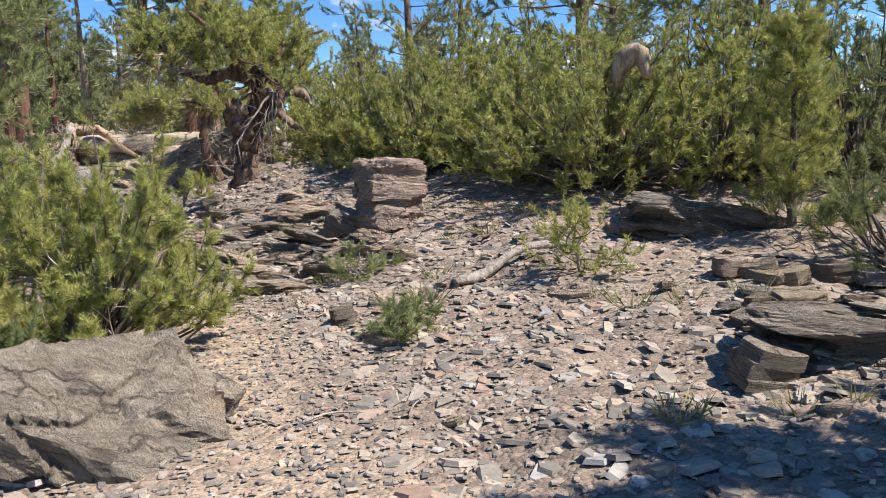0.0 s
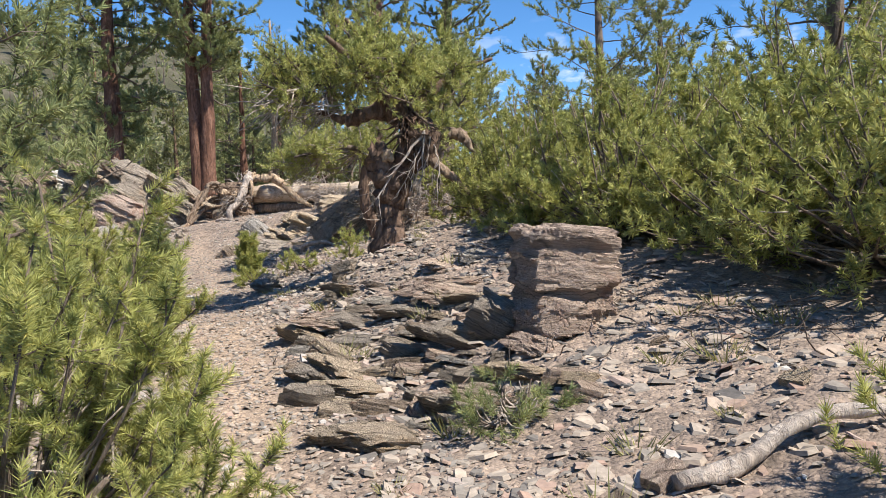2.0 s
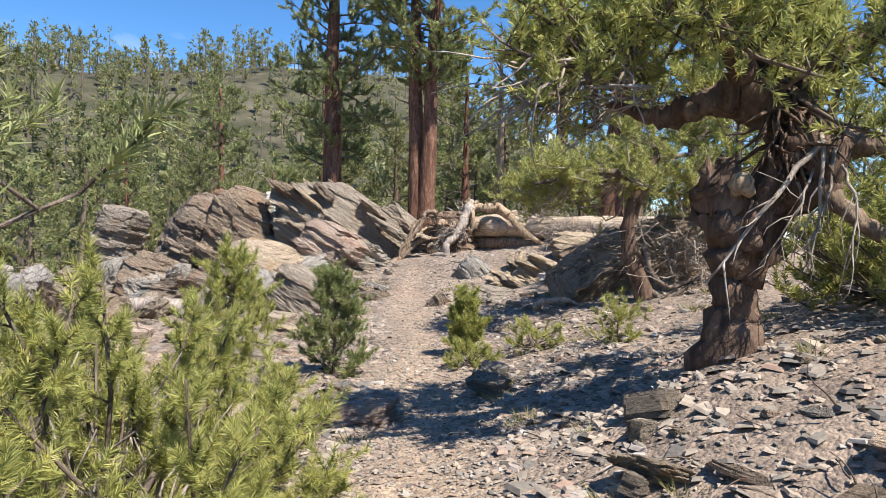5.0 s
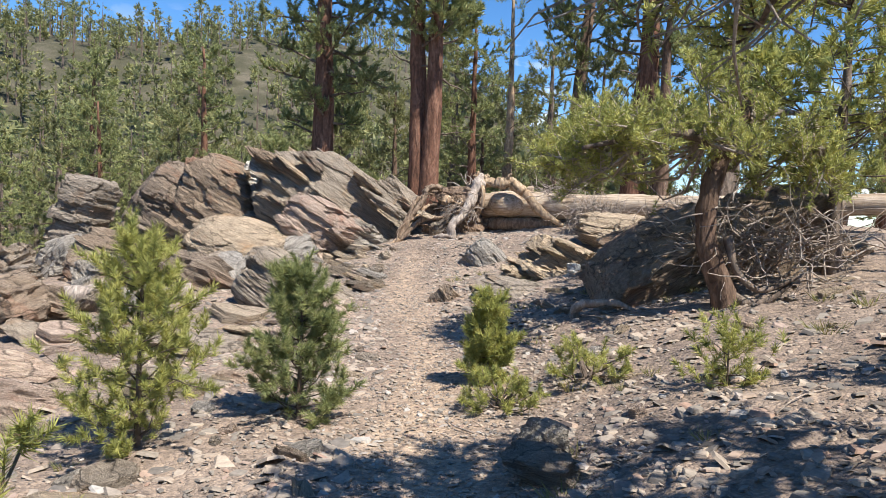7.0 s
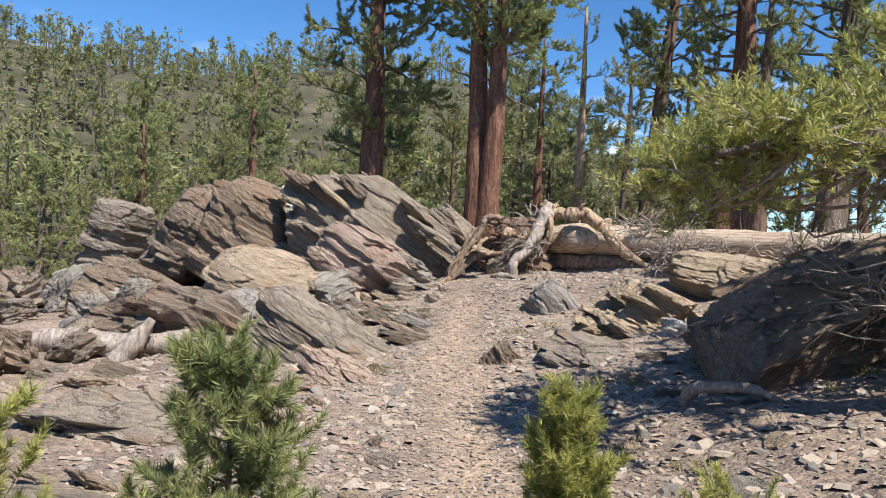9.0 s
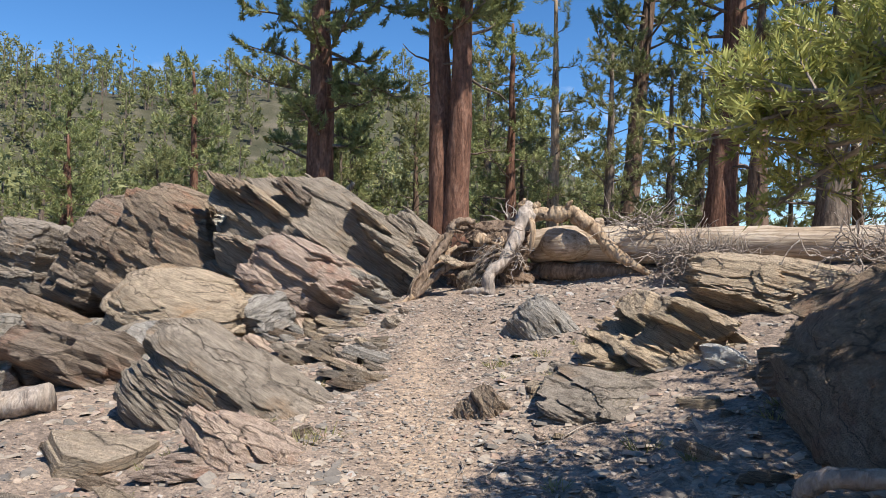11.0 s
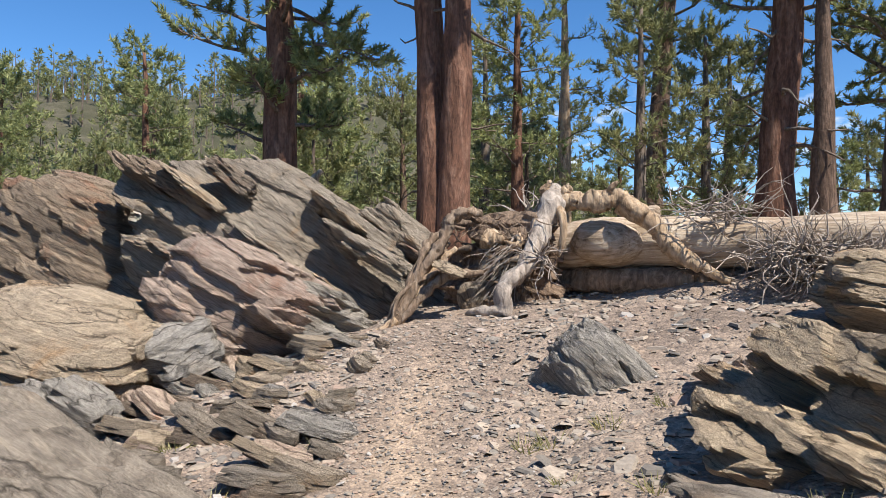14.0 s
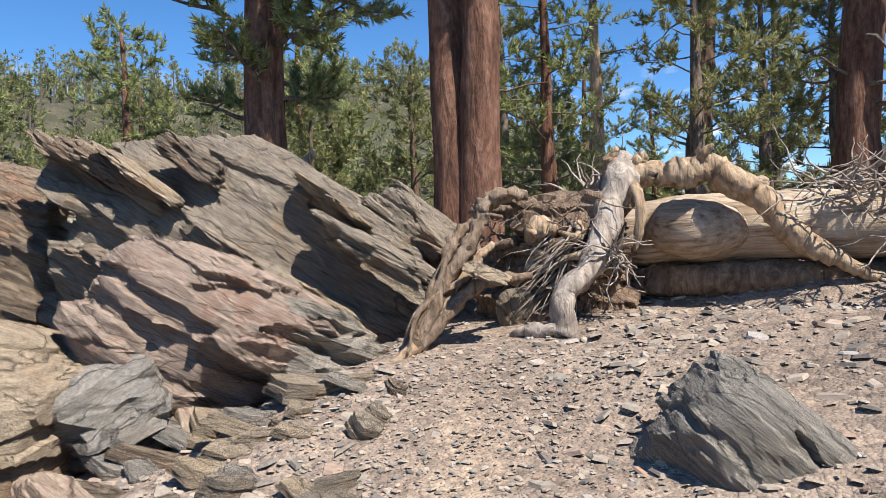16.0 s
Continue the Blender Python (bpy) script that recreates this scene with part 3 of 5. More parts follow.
boulder("boulder", 2.25, 6.4, 0.68, (1.3, 0.7, 0.42), (0, 10, 0), 30, ROCK_GREY, "dark ledge shaded by young pines", layer=0.05, step=0.1)
boulder("boulder", -6.15, 10.35, 0.15, (1.3, 0.8, 0.5), (12, 24, 30), 31, ROCK_TAN, "smooth pale tan rock beside the path", layer=0.07, step=0.03)
boulder("boulder", -5.75, 11.0, 0.22, (0.7, 0.45, 0.26), (0, -8, 30), 32, ROCK_RUST, "orange-tan stone at the foot of a sapling", layer=0.05)
boulder("boulder", -12.3, 22.95, 1.35, (0.36, 0.24, 0.46), (0, 70, 40), 33, ROCK_GREY, "rounded grey stone caught under the roots", layer=0.05, boxy=2.5, step=0.02)
boulder("boulder", -12.25, 22.3, 1.68, (0.42, 0.3, 0.06), (10, 24, 10), 39, ROCK_TAN, "flat tan stone lodged in the roots", layer=0.03)
boulder("boulder", -7.4, 19.25, 0.8, (0.6, 0.45, 0.35), (0, 20, 60), 34, ROCK_WHITE, "white broken quartz stone", layer=0.12)
boulder("boulder", -6.75, 18.95, 0.9, (0.5, 0.6, 0.45), (0, 20, 10), 35, ROCK_GREY, "dark angular stone in the shade")
boulder("boulder", -9.15, 18.0, 0.4, (0.45, 0.3, 0.42), (0, 50, 20), 40, ROCK_RED, "upright split stone at the path's edge", layer=0.04)
boulder("boulder", -10.4, 14.3, 0.02, (1.7, 1.0, 0.3), (4, 8, 30), 41, ROCK_GREY, "pale grey sheet of bedrock in the hollow", layer=0.04, step=0.08)
boulder("boulder", -10.1, 16.4, 0.15, (1.2, 0.7, 0.5), (0, 28, 26), 42, ROCK_RUST, "reddish schist rib beside the path", layer=0.035, step=0.08)
boulder("boulder", -1.7, 9.8, 0.82, (0.9, 0.6, 0.18), (4, 8, 20), 43, ROCK_RUST, "pale flat rock below the twisted pine", layer=0.05)

# talus and slabs: a few shapes, each stone on its own
SHAPES = [rock_mesh("rock", (1.0, 0.72, h), 60 + k, layer=0.06 if h < 0.4 else 0.14, step=0.09, cuts=9, low=0.66, n=10) for k, h in enumerate((0.22, 0.3, 0.2, 0.5, 0.6, 0.75))]


def plate_mesh(name, width, thick, seed):
    """A split plate of schist: two or three ragged sheets on one another."""
    r = np.random.default_rng(seed)
    pieces, z = [], -0.5 * thick
    k = 9
    th0 = np.linspace(0, 2 * np.pi, k, endpoint=False) + r.normal(0, 0.18, k)
    rad0 = 0.5 * (0.72 + 0.4 * r.random(k))
    for sheet in range(3):
        hgt = thick * (0.2 + 0.3 * r.random())
        sc = 1 - 0.1 * sheet * r.random()
        rad = rad0 * sc * (1 + r.normal(0, 0.06, k))
        off = r.normal(0, 0.02 * (sheet > 0), 2)
        ring = np.stack([rad * np.cos(th0) + off[0], rad * np.sin(th0) * width + off[1], 0 * rad], -1)
        lip = ring * np.array([0.96, 0.96, 1]) + np.array([0, 0, hgt])
        lip[:, 2] += r.normal(0, 0.012, k)
        ring[:, 2] = -0.02
        mid = lip.mean(0)[None]
        V = np.concatenate([ring, lip, mid]) + np.array([0, 0, z])
        F = [[j, (j + 1) % k, k + (j + 1) % k] for j in range(k)] + [[j, k + (j + 1) % k, k + j] for j in range(k)] + [[k + j, k + (j + 1) % k, 2 * k] for j in range(k)]
        pieces.append((V, np.array(F)))
        z += hgt
    return make_mesh(name, *join(pieces))


FLAT = [plate_mesh("flat_stone", w, h, 80 + k) for k, (w, h) in enumerate(((0.6, 0.16), (0.75, 0.2), (0.45, 0.16), (0.9, 0.14), (0.65, 0.26), (0.55, 0.2), (0.8, 0.12)))]
for k, me in enumerate(SHAPES + FLAT):
    me.materials.append((ROCK_TAN, ROCK_RUST, ROCK_GREY, ROCK_GREY, ROCK_RED, ROCK_SILVER, ROCK_TAN)[k % 7])


def stone(me, x, y, size, sink, tilt, turn, label, group, lift=0.0):
    ob = new(me.name.split(".")[0], me)
    stretch = (0.8 + 0.5 * abs(math.sin(9 * x)), 0.6 + 0.6 * abs(math.sin(7 * y)), 0.6 + 0.6 * abs(math.sin(5 * x + 3 * y)))
    ob.matrix_basis = pose(x, y, gz(x, y) + size * sink + lift, tilt[0], tilt[1], turn) @ Matrix.Diagonal((size * stretch[0], size * stretch[1], size * stretch[2], 1))
    return tagged(ob, label, "rock", group)


r = np.random.default_rng(21)
for k in range(150):
    x, y = -13.6 - 13 * r.random() ** 0.9, 14.0 + 8 * r.random()
    stone(SHAPES[3 + k % 3], x, y, 0.5 + 0.9 * r.random() ** 2, 0.2, r.normal(0, 22, 2), 360 * r.random(), "grey angular talus block in the hollow", "talus blocks")
for k in range(85):     # plates left of the path below the boulders
    s, d = 21.0 + 4.0 * r.random(), -0.9 - 2.2 * r.random()
    x, y = -0.47 * s + 0.883 * d, 0.883 * s + 0.47 * d
    stone(FLAT[k % 7], x, y, 0.2 + 0.45 * r.random() ** 1.6, 0.1, (r.normal(0, 9), 16 + r.normal(0, 12)), 30 + r.normal(0, 25), "thin slate-grey schist plate in a broken pile", "plates beside the path")
for k in range(135):    # slabs on the slope
    s = 1.2 + 21 * r.random()
    d = trail_offset(s) + (0.75 + 3.6 * r.random() ** 1.2) * (1 if r.random() < 0.72 else -1 * (0.6 if s < 9 else 0.8))
    x, y = -0.47 * s + 0.883 * d, 0.883 * s + 0.47 * d
    stone(FLAT[k % 7], x, y, 0.12 + 0.3 * r.random() ** 2.2, 0.04, r.normal(0, 9, 2), 360 * r.random(), "flat weathered schist slab lying on the slope", "slabs on the slope")
for k in range(90):     # ledges below the squat block
    s, d = 5.9 + 3.2 * r.random(), 1.35 + 1.5 * r.random()
    x, y = -0.47 * s + 0.883 * d, 0.883 * s + 0.47 * d
    big = k % 5 == 0
    stone(SHAPES[k % 3] if big else FLAT[k % 7], x, y, (0.35 + 0.3 * r.random()) if big else (0.14 + 0.3 * r.random()), 0.04, (r.normal(0, 6), 8 + r.normal(0, 7)), 20 + r.normal(0, 16), "low weathered schist ledge breaking the slope", "ledges")


def build_chips(name, count, label, s0, s1, reach, lo, hi, seed, trail=0.0):
    r = np.random.default_rng(seed)
    s = s0 + (s1 - s0) * r.random(count)
    e = reach * (r.random(count) * 2 - 1) * r.random(count) ** 0.35
    keep = (np.abs(e) > 0.35) | (r.random(count) < trail)
    s, e = s[keep], e[keep]
    d = trail_offset(s) + e
    x, y = -0.47 * s + 0.883 * d, 0.883 * s + 0.47 * d
    m, k = len(x), 5
    size = lo * (hi / lo) ** (r.random(m) ** 2.2)
    size = np.where(np.abs(e) < 0.45, np.minimum(size, 0.05), size)
    th = (np.arange(k)[None] + 0.7 * r.random((m, k))) * 2 * np.pi / k
    rad = size[:, None] * (0.35 + 0.3 * r.random((m, k)))
    st = 0.5 + 0.5 * r.random((m, 1))
    top = np.stack([rad * np.cos(th), rad * np.sin(th) * st, 0 * th + (size * (0.02 + 0.06 * r.random(m) ** 2))[:, None]], -1)
    low = top * np.array([1.25, 1.25, 0])
    low[..., 2] = -(size * 0.12)[:, None]
    Q = np.concatenate([top, low], 1)
    a, tx, ty = 2 * np.pi * r.random(m), r.normal(0, 0.22, m), r.normal(0, 0.22, m)
    ca, sa = np.cos(a)[:, None], np.sin(a)[:, None]
    X, Y = Q[..., 0] * ca - Q[..., 1] * sa, Q[..., 0] * sa + Q[..., 1] * ca
    Zc = Q[..., 2] + X * tx[:, None] + Y * ty[:, None] + (ground(x, y) + 0.01)[:, None]
    V = np.stack([X + x[:, None], Y + y[:, None], Zc], -1).reshape(-1, 3)
    b = np.arange(m)[:, None, None] * 2 * k
    fan = np.array([[0, j, j + 1] for j in range(1, k - 1)])
    side = np.array([[j, k + j, (j + 1) % k] for j in range(k)] + [[(j + 1) % k, k + j, k + (j + 1) % k] for j in range(k)])
    F = (np.concatenate([fan, side])[None] + b).reshape(-1, 3)
    ob = part(name, make_mesh(name, V, F), CHIP)
    tagged(ob, label, "stones", kind="stuff")


build_chips("stone_chips", 27000, "loose tan and grey schist chips over the ground", -1.5, 27, 4.8, 0.022, 0.15, 5, 0.5)
build_chips("stone_flakes", 9000, "thin grey and tan schist flakes littering the slope", -1.5, 13, 4.6, 0.03, 0.13, 15, 0.3)
build_chips("pebbles", 18000, "fine pale gravel on the worn path", -1.0, 25, 1.5, 0.012, 0.05, 6, 1.0)


# ---- plants ----
def trunk_line(r, h, lean=(0, 0), sway=0.03, k=9):
    t = np.linspace(0, 1, k)
    w = np.cumsum(r.normal(0, sway * h / k, (k, 2)), 0)
    w -= w[0]
    return np.stack([lean[0] * h * t + w[:, 0], lean[1] * h * t + w[:, 1], h * t - 0.15], -1)


def pine(name, x, y, h, rad, label, seed, bark_m, leaf, base=0.3, spread=1.8, limbs=26, twigs=8, twig=0.5, tufts=4, n=14, size=0.14, width=0.016,
         lean=(0, 0), up=0.06, slope=0.1, top=0.35, category="tree", group="", z=None, dead=4, stems=1, sway=0.03, rise=0.0):
    """An upright pine: trunk, limbs with twigs, and a crown of needle tufts."""
    r = np.random.default_rng(seed)
    tree = thing(name, x, y, gz(x, y) if z is None else z, label, category, group)
    bundle, trunks, P, A = [], [], [], []
    for st in range(stems):
        ln = (lean[0] + (0.03 * (2 * st - 1) if stems > 1 else 0), lean[1])
        line = trunk_line(r, h, ln, sway)
        if stems > 1:
            line[:, 0] += (2 * st - 1) * rad * 0.55
        rr = rad * (1 - 0.8 * np.linspace(0, 1, 9) ** 1.1)
        rr[0] *= 1.3
        trunks.append(tube(bend(line, 22), np.interp(np.linspace(0, 1, 22), np.linspace(0, 1, 9), rr), 12, 0.12, seed))
        lines = []
        for k in range(limbs):
            q = base + (1 - base) * (k + r.random()) / limbs
            t = q * 8
            i = min(int(t), 7)
            p = line[i] + (line[i + 1] - line[i]) * (t - i)
            a = 2.4 * k + r.normal(0, 0.5) + st
            u = (q - base) / (1 - base)
            L = spread * (top + (1 - top) * (1 - u) ** 0.8) * (0.65 + 0.6 * r.random()) * min(1, 0.5 + 2.5 * u)
            lines.append((limb(r, p, (math.cos(a), math.sin(a), slope + rise * u), L, 6, up, 0.15), max(rad * 0.15 * (1 - 0.6 * u), 0.006)))
        tb, p1, a1 = branching(r, lines, twigs, twig, tufts)
        bundle += tb
        P.append(p1), A.append(a1)
        for k in range(dead):
            q = base * (0.35 + 0.7 * r.random())
            p = line[0] + (line[-1] - line[0]) * q
            a = 6.28 * r.random()
            bundle.append(tube(limb(r, p, (math.cos(a), math.sin(a), -0.1), spread * (0.25 + 0.4 * r.random()), 6, 0.02, 0.3), np.linspace(rad * 0.13, rad * 0.03, 6), 4))
    part("trunk", make_mesh("trunk", *join(trunks), True), bark_m, tree)
    tagged(part("branchwork", make_mesh("branchwork", *join(bundle), True), WOOD_SILVER if category == "shrub" else BARK_GREY, tree), kind="stuff")
    tagged(part("crown", make_mesh("crown", *needles(np.concatenate(P), np.concatenate(A), r, n, size, width)), leaf, tree), kind="stuff")
    return tree


def shrub(name, x, y, h, reach, label, seed, leaf, count=46, twigs=9, twig=0.2, tufts=3, n=20, size=0.07, width=0.007, group="", low=0.05, bare=40, z=None):
    """A low spreading pine: a lumpy dome of upturned tufts on grey stems, bare inside."""
    r = np.random.default_rng(seed)
    tree = thing(name, x, y, gz(x, y) if z is None else z, label, "shrub", group)
    th, q = 2.4 * np.arange(count) + r.normal(0, 0.3, count), r.random(count)
    el = low + (1 - low) * q ** 1.0
    shell = 0.5 + 0.58 * r.random(count) ** 0.6
    lump = 1 + 0.42 * vnoise(np.stack([np.cos(th) * 1.7, np.sin(th) * 1.7, el * 2 + seed], -1), seed)
    rad = reach * np.sqrt(np.maximum(1 - el ** 2.2, 0.02)) * shell * lump
    C = np.stack([rad * np.cos(th), rad * np.sin(th), h * el * (0.7 + 0.3 * shell) * lump], -1)
    O = np.stack([np.cos(th), np.sin(th), 0.4 + el], -1)
    O /= np.linalg.norm(O, axis=1, keepdims=True)
    roots = np.stack([C[:, 0] * 0.18, C[:, 1] * 0.18, 0.15 * C[:, 2]], -1) + r.normal(0, 0.03, (count, 3))
    tb, P, A = clusters(r, roots, C, O, twigs, twig, 0.006 + 0.007 * reach, tufts, 0.4)
    for k in range(4):
        c = C[k * 3]
        tb.append(tube(bend([(0, 0, -0.15), c * 0.12, c * 0.5], 6), np.linspace(0.02 + 0.02 * reach, 0.012, 6), 6, 0.2))
    tagged(part("branchwork", make_mesh("branchwork", *join(tb), True), BARK_GREY, tree), kind="stuff")
    tb = []
    for k in range(bare):
        c = C[r.integers(count)] * (0.8 + 0.3 * r.random())
        tb.append(tube(limb(r, c * 0.35, c + r.normal(0, 0.2, 3), 0.55 * reach, 6, 0.03, 0.3), np.linspace(0.01, 0.003, 6), 3))
    tagged(part("dead_wood", make_mesh("dead_wood", *join(tb), True), WOOD_SILVER, tree, "bleached bare twigs"), kind="stuff")
    tagged(part("crown", make_mesh("crown", *needles(P, A, r, n, size, width, 1.0, 1.3)), leaf, tree), kind="stuff")
    return tree


LOW = "dense low pine scrub with yellow-green needles on the bank"
k = 0
for x, y, h, w in ((0.3, 9.6, 1.1, 0.8), (1.05, 8.75, 1.45, 1.1), (1.7, 8.0, 1.6, 1.25), (2.9, 7.9, 1.5, 1.2), (4.2, 7.6, 1.7, 1.3), (-1.2, 10.6, 0.75, 0.65), (-0.1, 10.0, 1.7, 1.3), (1.6, 9.9, 1.9, 1.4),
                   (3.5, 9.6, 2.1, 1.4), (5.3, 8.8, 1.9, 1.4), (-1.2, 11.6, 1.6, 1.1), (0.6, 11.6, 1.9, 1.4), (-1.9, 13.4, 1.5, 1.2)):
    shrub("pine_scrub", x, y, 0.88 * h, w, LOW, 200 + k, NEEDLE_DEEP if k in (4, 9) else NEEDLE_FRESH, int(84 * w), 9, 0.13, 2, 30, 0.055, 0.0115, bare=90, group="pine scrub")
    k += 1
NEAR = dict(n=70, size=0.048, width=0.004)
shrub("pine_shrub", -2.3, 4.75, 1.55, 0.95, "bushy young pine with bleached inner twigs beside the path", 301, NEEDLE_FRESH, 84, 14, 0.11, 2, bare=60, **NEAR)
# deep green needles carry the shade on this shrub
shrub("pine_shrub", -2.9, 3.4, 1.3, 1.0, "bushy pine shrub over a pale slab", 302, NEEDLE_DEEP, 76, 14, 0.11, 2, bare=50, **NEAR)
shrub("pine_shrub", -4.75, 7.85, 1.35, 1.25, "spreading pine shrub with bare silvery twigs", 303, NEEDLE_FRESH, 76, 14, 0.11, 2, bare=60, **NEAR)
shrub("pine_shrub", -5.6, 8.9, 1.1, 1.0, "low yellow-green pine shrub", 304, NEEDLE_FRESH, 66, 14, 0.11, 2, bare=40, **NEAR)
shrub("pine_shrub", 2.95, 4.8, 1.0, 0.6, "dark green pine shrub shading the ledge", 305, NEEDLE_DEEP, 26, 7, 0.15, 3, bare=30, **NEAR)
shrub("pine_shrub", -0.75, 6.3, 0.25, 0.3, "sparse pine twigs beside the squat block", 306, NEEDLE_DEEP, 12, 3, 0.1, 2, **NEAR)

SAP = dict(limbs=58, twigs=5, twig=0.13, tufts=3, n=46, size=0.058, width=0.0056, base=0.06, up=0.12, slope=0.25, top=0.12, category="sapling", dead=0)
THIN = {**SAP, "limbs": 15, "twigs": 3, "tufts": 2, "base": 0.15, "slope": 0.1}
pine("pine_sapling", -7.15, 12.4, 1.2, 0.022, "young dark green pine sapling at the path's edge", 311, BARK_GREY, NEEDLE_DEEP, spread=0.5, **SAP)
pine("pine_sapling", -7.65, 11.4, 1.45, 0.025, "young yellow-green pine sapling among rocks", 312, BARK_GREY, NEEDLE_FRESH, spread=0.68, **SAP)
pine("pine_sapling", -6.4, 14.0, 0.85, 0.018, "thin pine sapling with a bushy foot beside the path", 313, BARK_GREY, NEEDLE_FRESH, spread=0.27, **SAP)
pine("pine_sapling", -4.35, 13.4, 0.5, 0.012, "small pine seedling on the bank", 314, BARK_GREY, NEEDLE_FRESH, spread=0.36, **THIN)
pine("pine_sapling", 0.95, 5.3, 0.55, 0.016, "stunted pine sapling with a twisted stem", 315, WOOD_SILVER, NEEDLE_FRESH, spread=0.46, sway=0.25, **THIN)
pine("pine_sapling", 2.8, 6.0, 1.75, 0.04, "slender young pine above the shaded ledge", 316, BARK_GREY, NEEDLE_FRESH, spread=0.6, **SAP)
shrub("pine_seedling", -5.5, 13.95, 0.38, 0.38, "low bushy seedling clump with a reddish dead shoot", 317, NEEDLE_FRESH, 18, 3, 0.07, 2, bare=2, **NEAR)
shrub("pine_seedling", -5.95, 13.3, 0.34, 0.34, "low bushy pine seedling", 318, NEEDLE_FRESH, 18, 3, 0.07, 2, bare=2, **NEAR)
shrub("pine_seedling", -0.3, 4.55, 0.22, 0.22, "tiny pine seedling among stones", 319, NEEDLE_DEEP, 18, 3, 0.07, 2, bare=2, **NEAR)

# bank trees behind the scrub
BACK = dict(limbs=40, twigs=9, twig=0.42, tufts=5, n=14, size=0.105, width=0.022)
for k, (x, y, h, sp) in enumerate(((2.6, 14.0, 6.0, 2.0), (4.8, 12.2, 5.2, 1.9), (-0.7, 21.5, 8.0, 2.2), (7.0, 9.6, 5.5, 2.0), (4.2, 18.5, 8.0, 2.2), (6.4, 15.0, 7.0, 2.2), (9.0, 12.0, 7.5, 2.3))):
    pine("pine_tree", x, y, h, 0.15, "broad pine with grey-green needles on the slope", 400 + k, BARK_GREY, NEEDLE_DEEP, 0.12, sp, **BACK)
pine("pine_tree", 3.0, 1.75, 3.2, 0.09, "pine that shades the broken ledge", 410, BARK_GREY, NEEDLE_DEEP, 0.1, 1.25, **BACK)
# shade on this pine is put into its deep green needle colour
pine("pine_tree", -4.0, 6.3, 3.4, 0.12, "shaggy pine with shade-darkened needles and bleached lower limbs beside the shrub", 411, BARK_DARK, NEEDLE_DEEP, 0.12, 1.1, limbs=40, twigs=10, twig=0.34, tufts=4, n=26, size=0.07, width=0.009, dead=10)
pine("pine_tree", -4.0, 17.9, 3.4, 0.1, "bushy pine over the dark slanting rock", 412, BARK_GREY, NEEDLE_FRESH, 0.35, 2.1, **BACK)


# forest behind the fallen log
TALL = dict(limbs=60, twigs=12, twig=0.42, tufts=5, n=18, size=0.13, width=0.03)
pine("pine_tree", -17.4, 24.9, 12.5, 0.36, "tall pine with a red-brown trunk behind the outcrop", 421, BARK_RED, NEEDLE_DEEP, 0.3, 2.3, **TALL)
pine("pine_tree", -13.85, 24.75, 13.5, 0.26, "tall twin-stemmed pine with red-brown bark", 422, BARK_RED, NEEDLE_DEEP, 0.36, 2.4, stems=2, **TALL)
pine("pine_tree", -10.3, 31.6, 14, 0.4, "tall pine with a straight red-brown trunk", 423, BARK_RED, NEEDLE_DEEP, 0.36, 2.6, lean=(0.03, 0), dead=12, **TALL)
pine("pine_tree", -14.0, 35.2, 14, 0.33, "tall leaning pine with dark grey bark and a bent bare limb", 424, BARK_DARK, NEEDLE_DEEP, 0.4, 2.6, lean=(0.06, 0), dead=9, **TALL)
pine("pine_tree", -8.3, 34.9, 13, 0.46, "old pine with a thick forked grey trunk", 425, BARK_GREY, NEEDLE_DEEP, 0.3, 3.0, lean=(0.05, 0), **TALL)
pine("dead_tree", -15.7, 33.5, 8.5, 0.22, "dead bleached trunk with a few live sprigs", 426, WOOD_PALE, NEEDLE_DEEP, 0.55, 1.2, limbs=8, twigs=4, twig=0.4, tufts=3, n=12, size=0.15, width=0.02, dead=8)
pine("dead_tree", -9.4, 31.3, 7.0, 0.28, "dark broken-topped dead trunk", 427, BARK_DARK, NEEDLE_DEEP, 0.7, 0.6, limbs=3, twigs=2, twig=0.2, tufts=2, n=8, size=0.12, width=0.02, dead=9)

VARIANTS = [pine("pine_tree", x, y, h, 0.24, "mature pine with a dark crown in the forest", 440 + k, (BARK_GREY, BARK_RED, BARK_DARK)[k % 3], (NEEDLE_FAR, NEEDLE_DEEP)[k % 2], b, sp,
                 limbs=34, twigs=8, twig=0.5, tufts=4, n=11, size=0.18, width=0.045, dead=4, group="forest pines")
            for k, (x, y, h, b, sp) in enumerate(((-19.5, 36.0, 8, 0.12, 2.3), (-25.0, 33.5, 9, 0.2, 2.2), (-31.3, 32.4, 8.5, 0.25, 2.4), (-21.5, 31.0, 6.0, 0.06, 1.9)))]
r = np.random.default_rng(33)
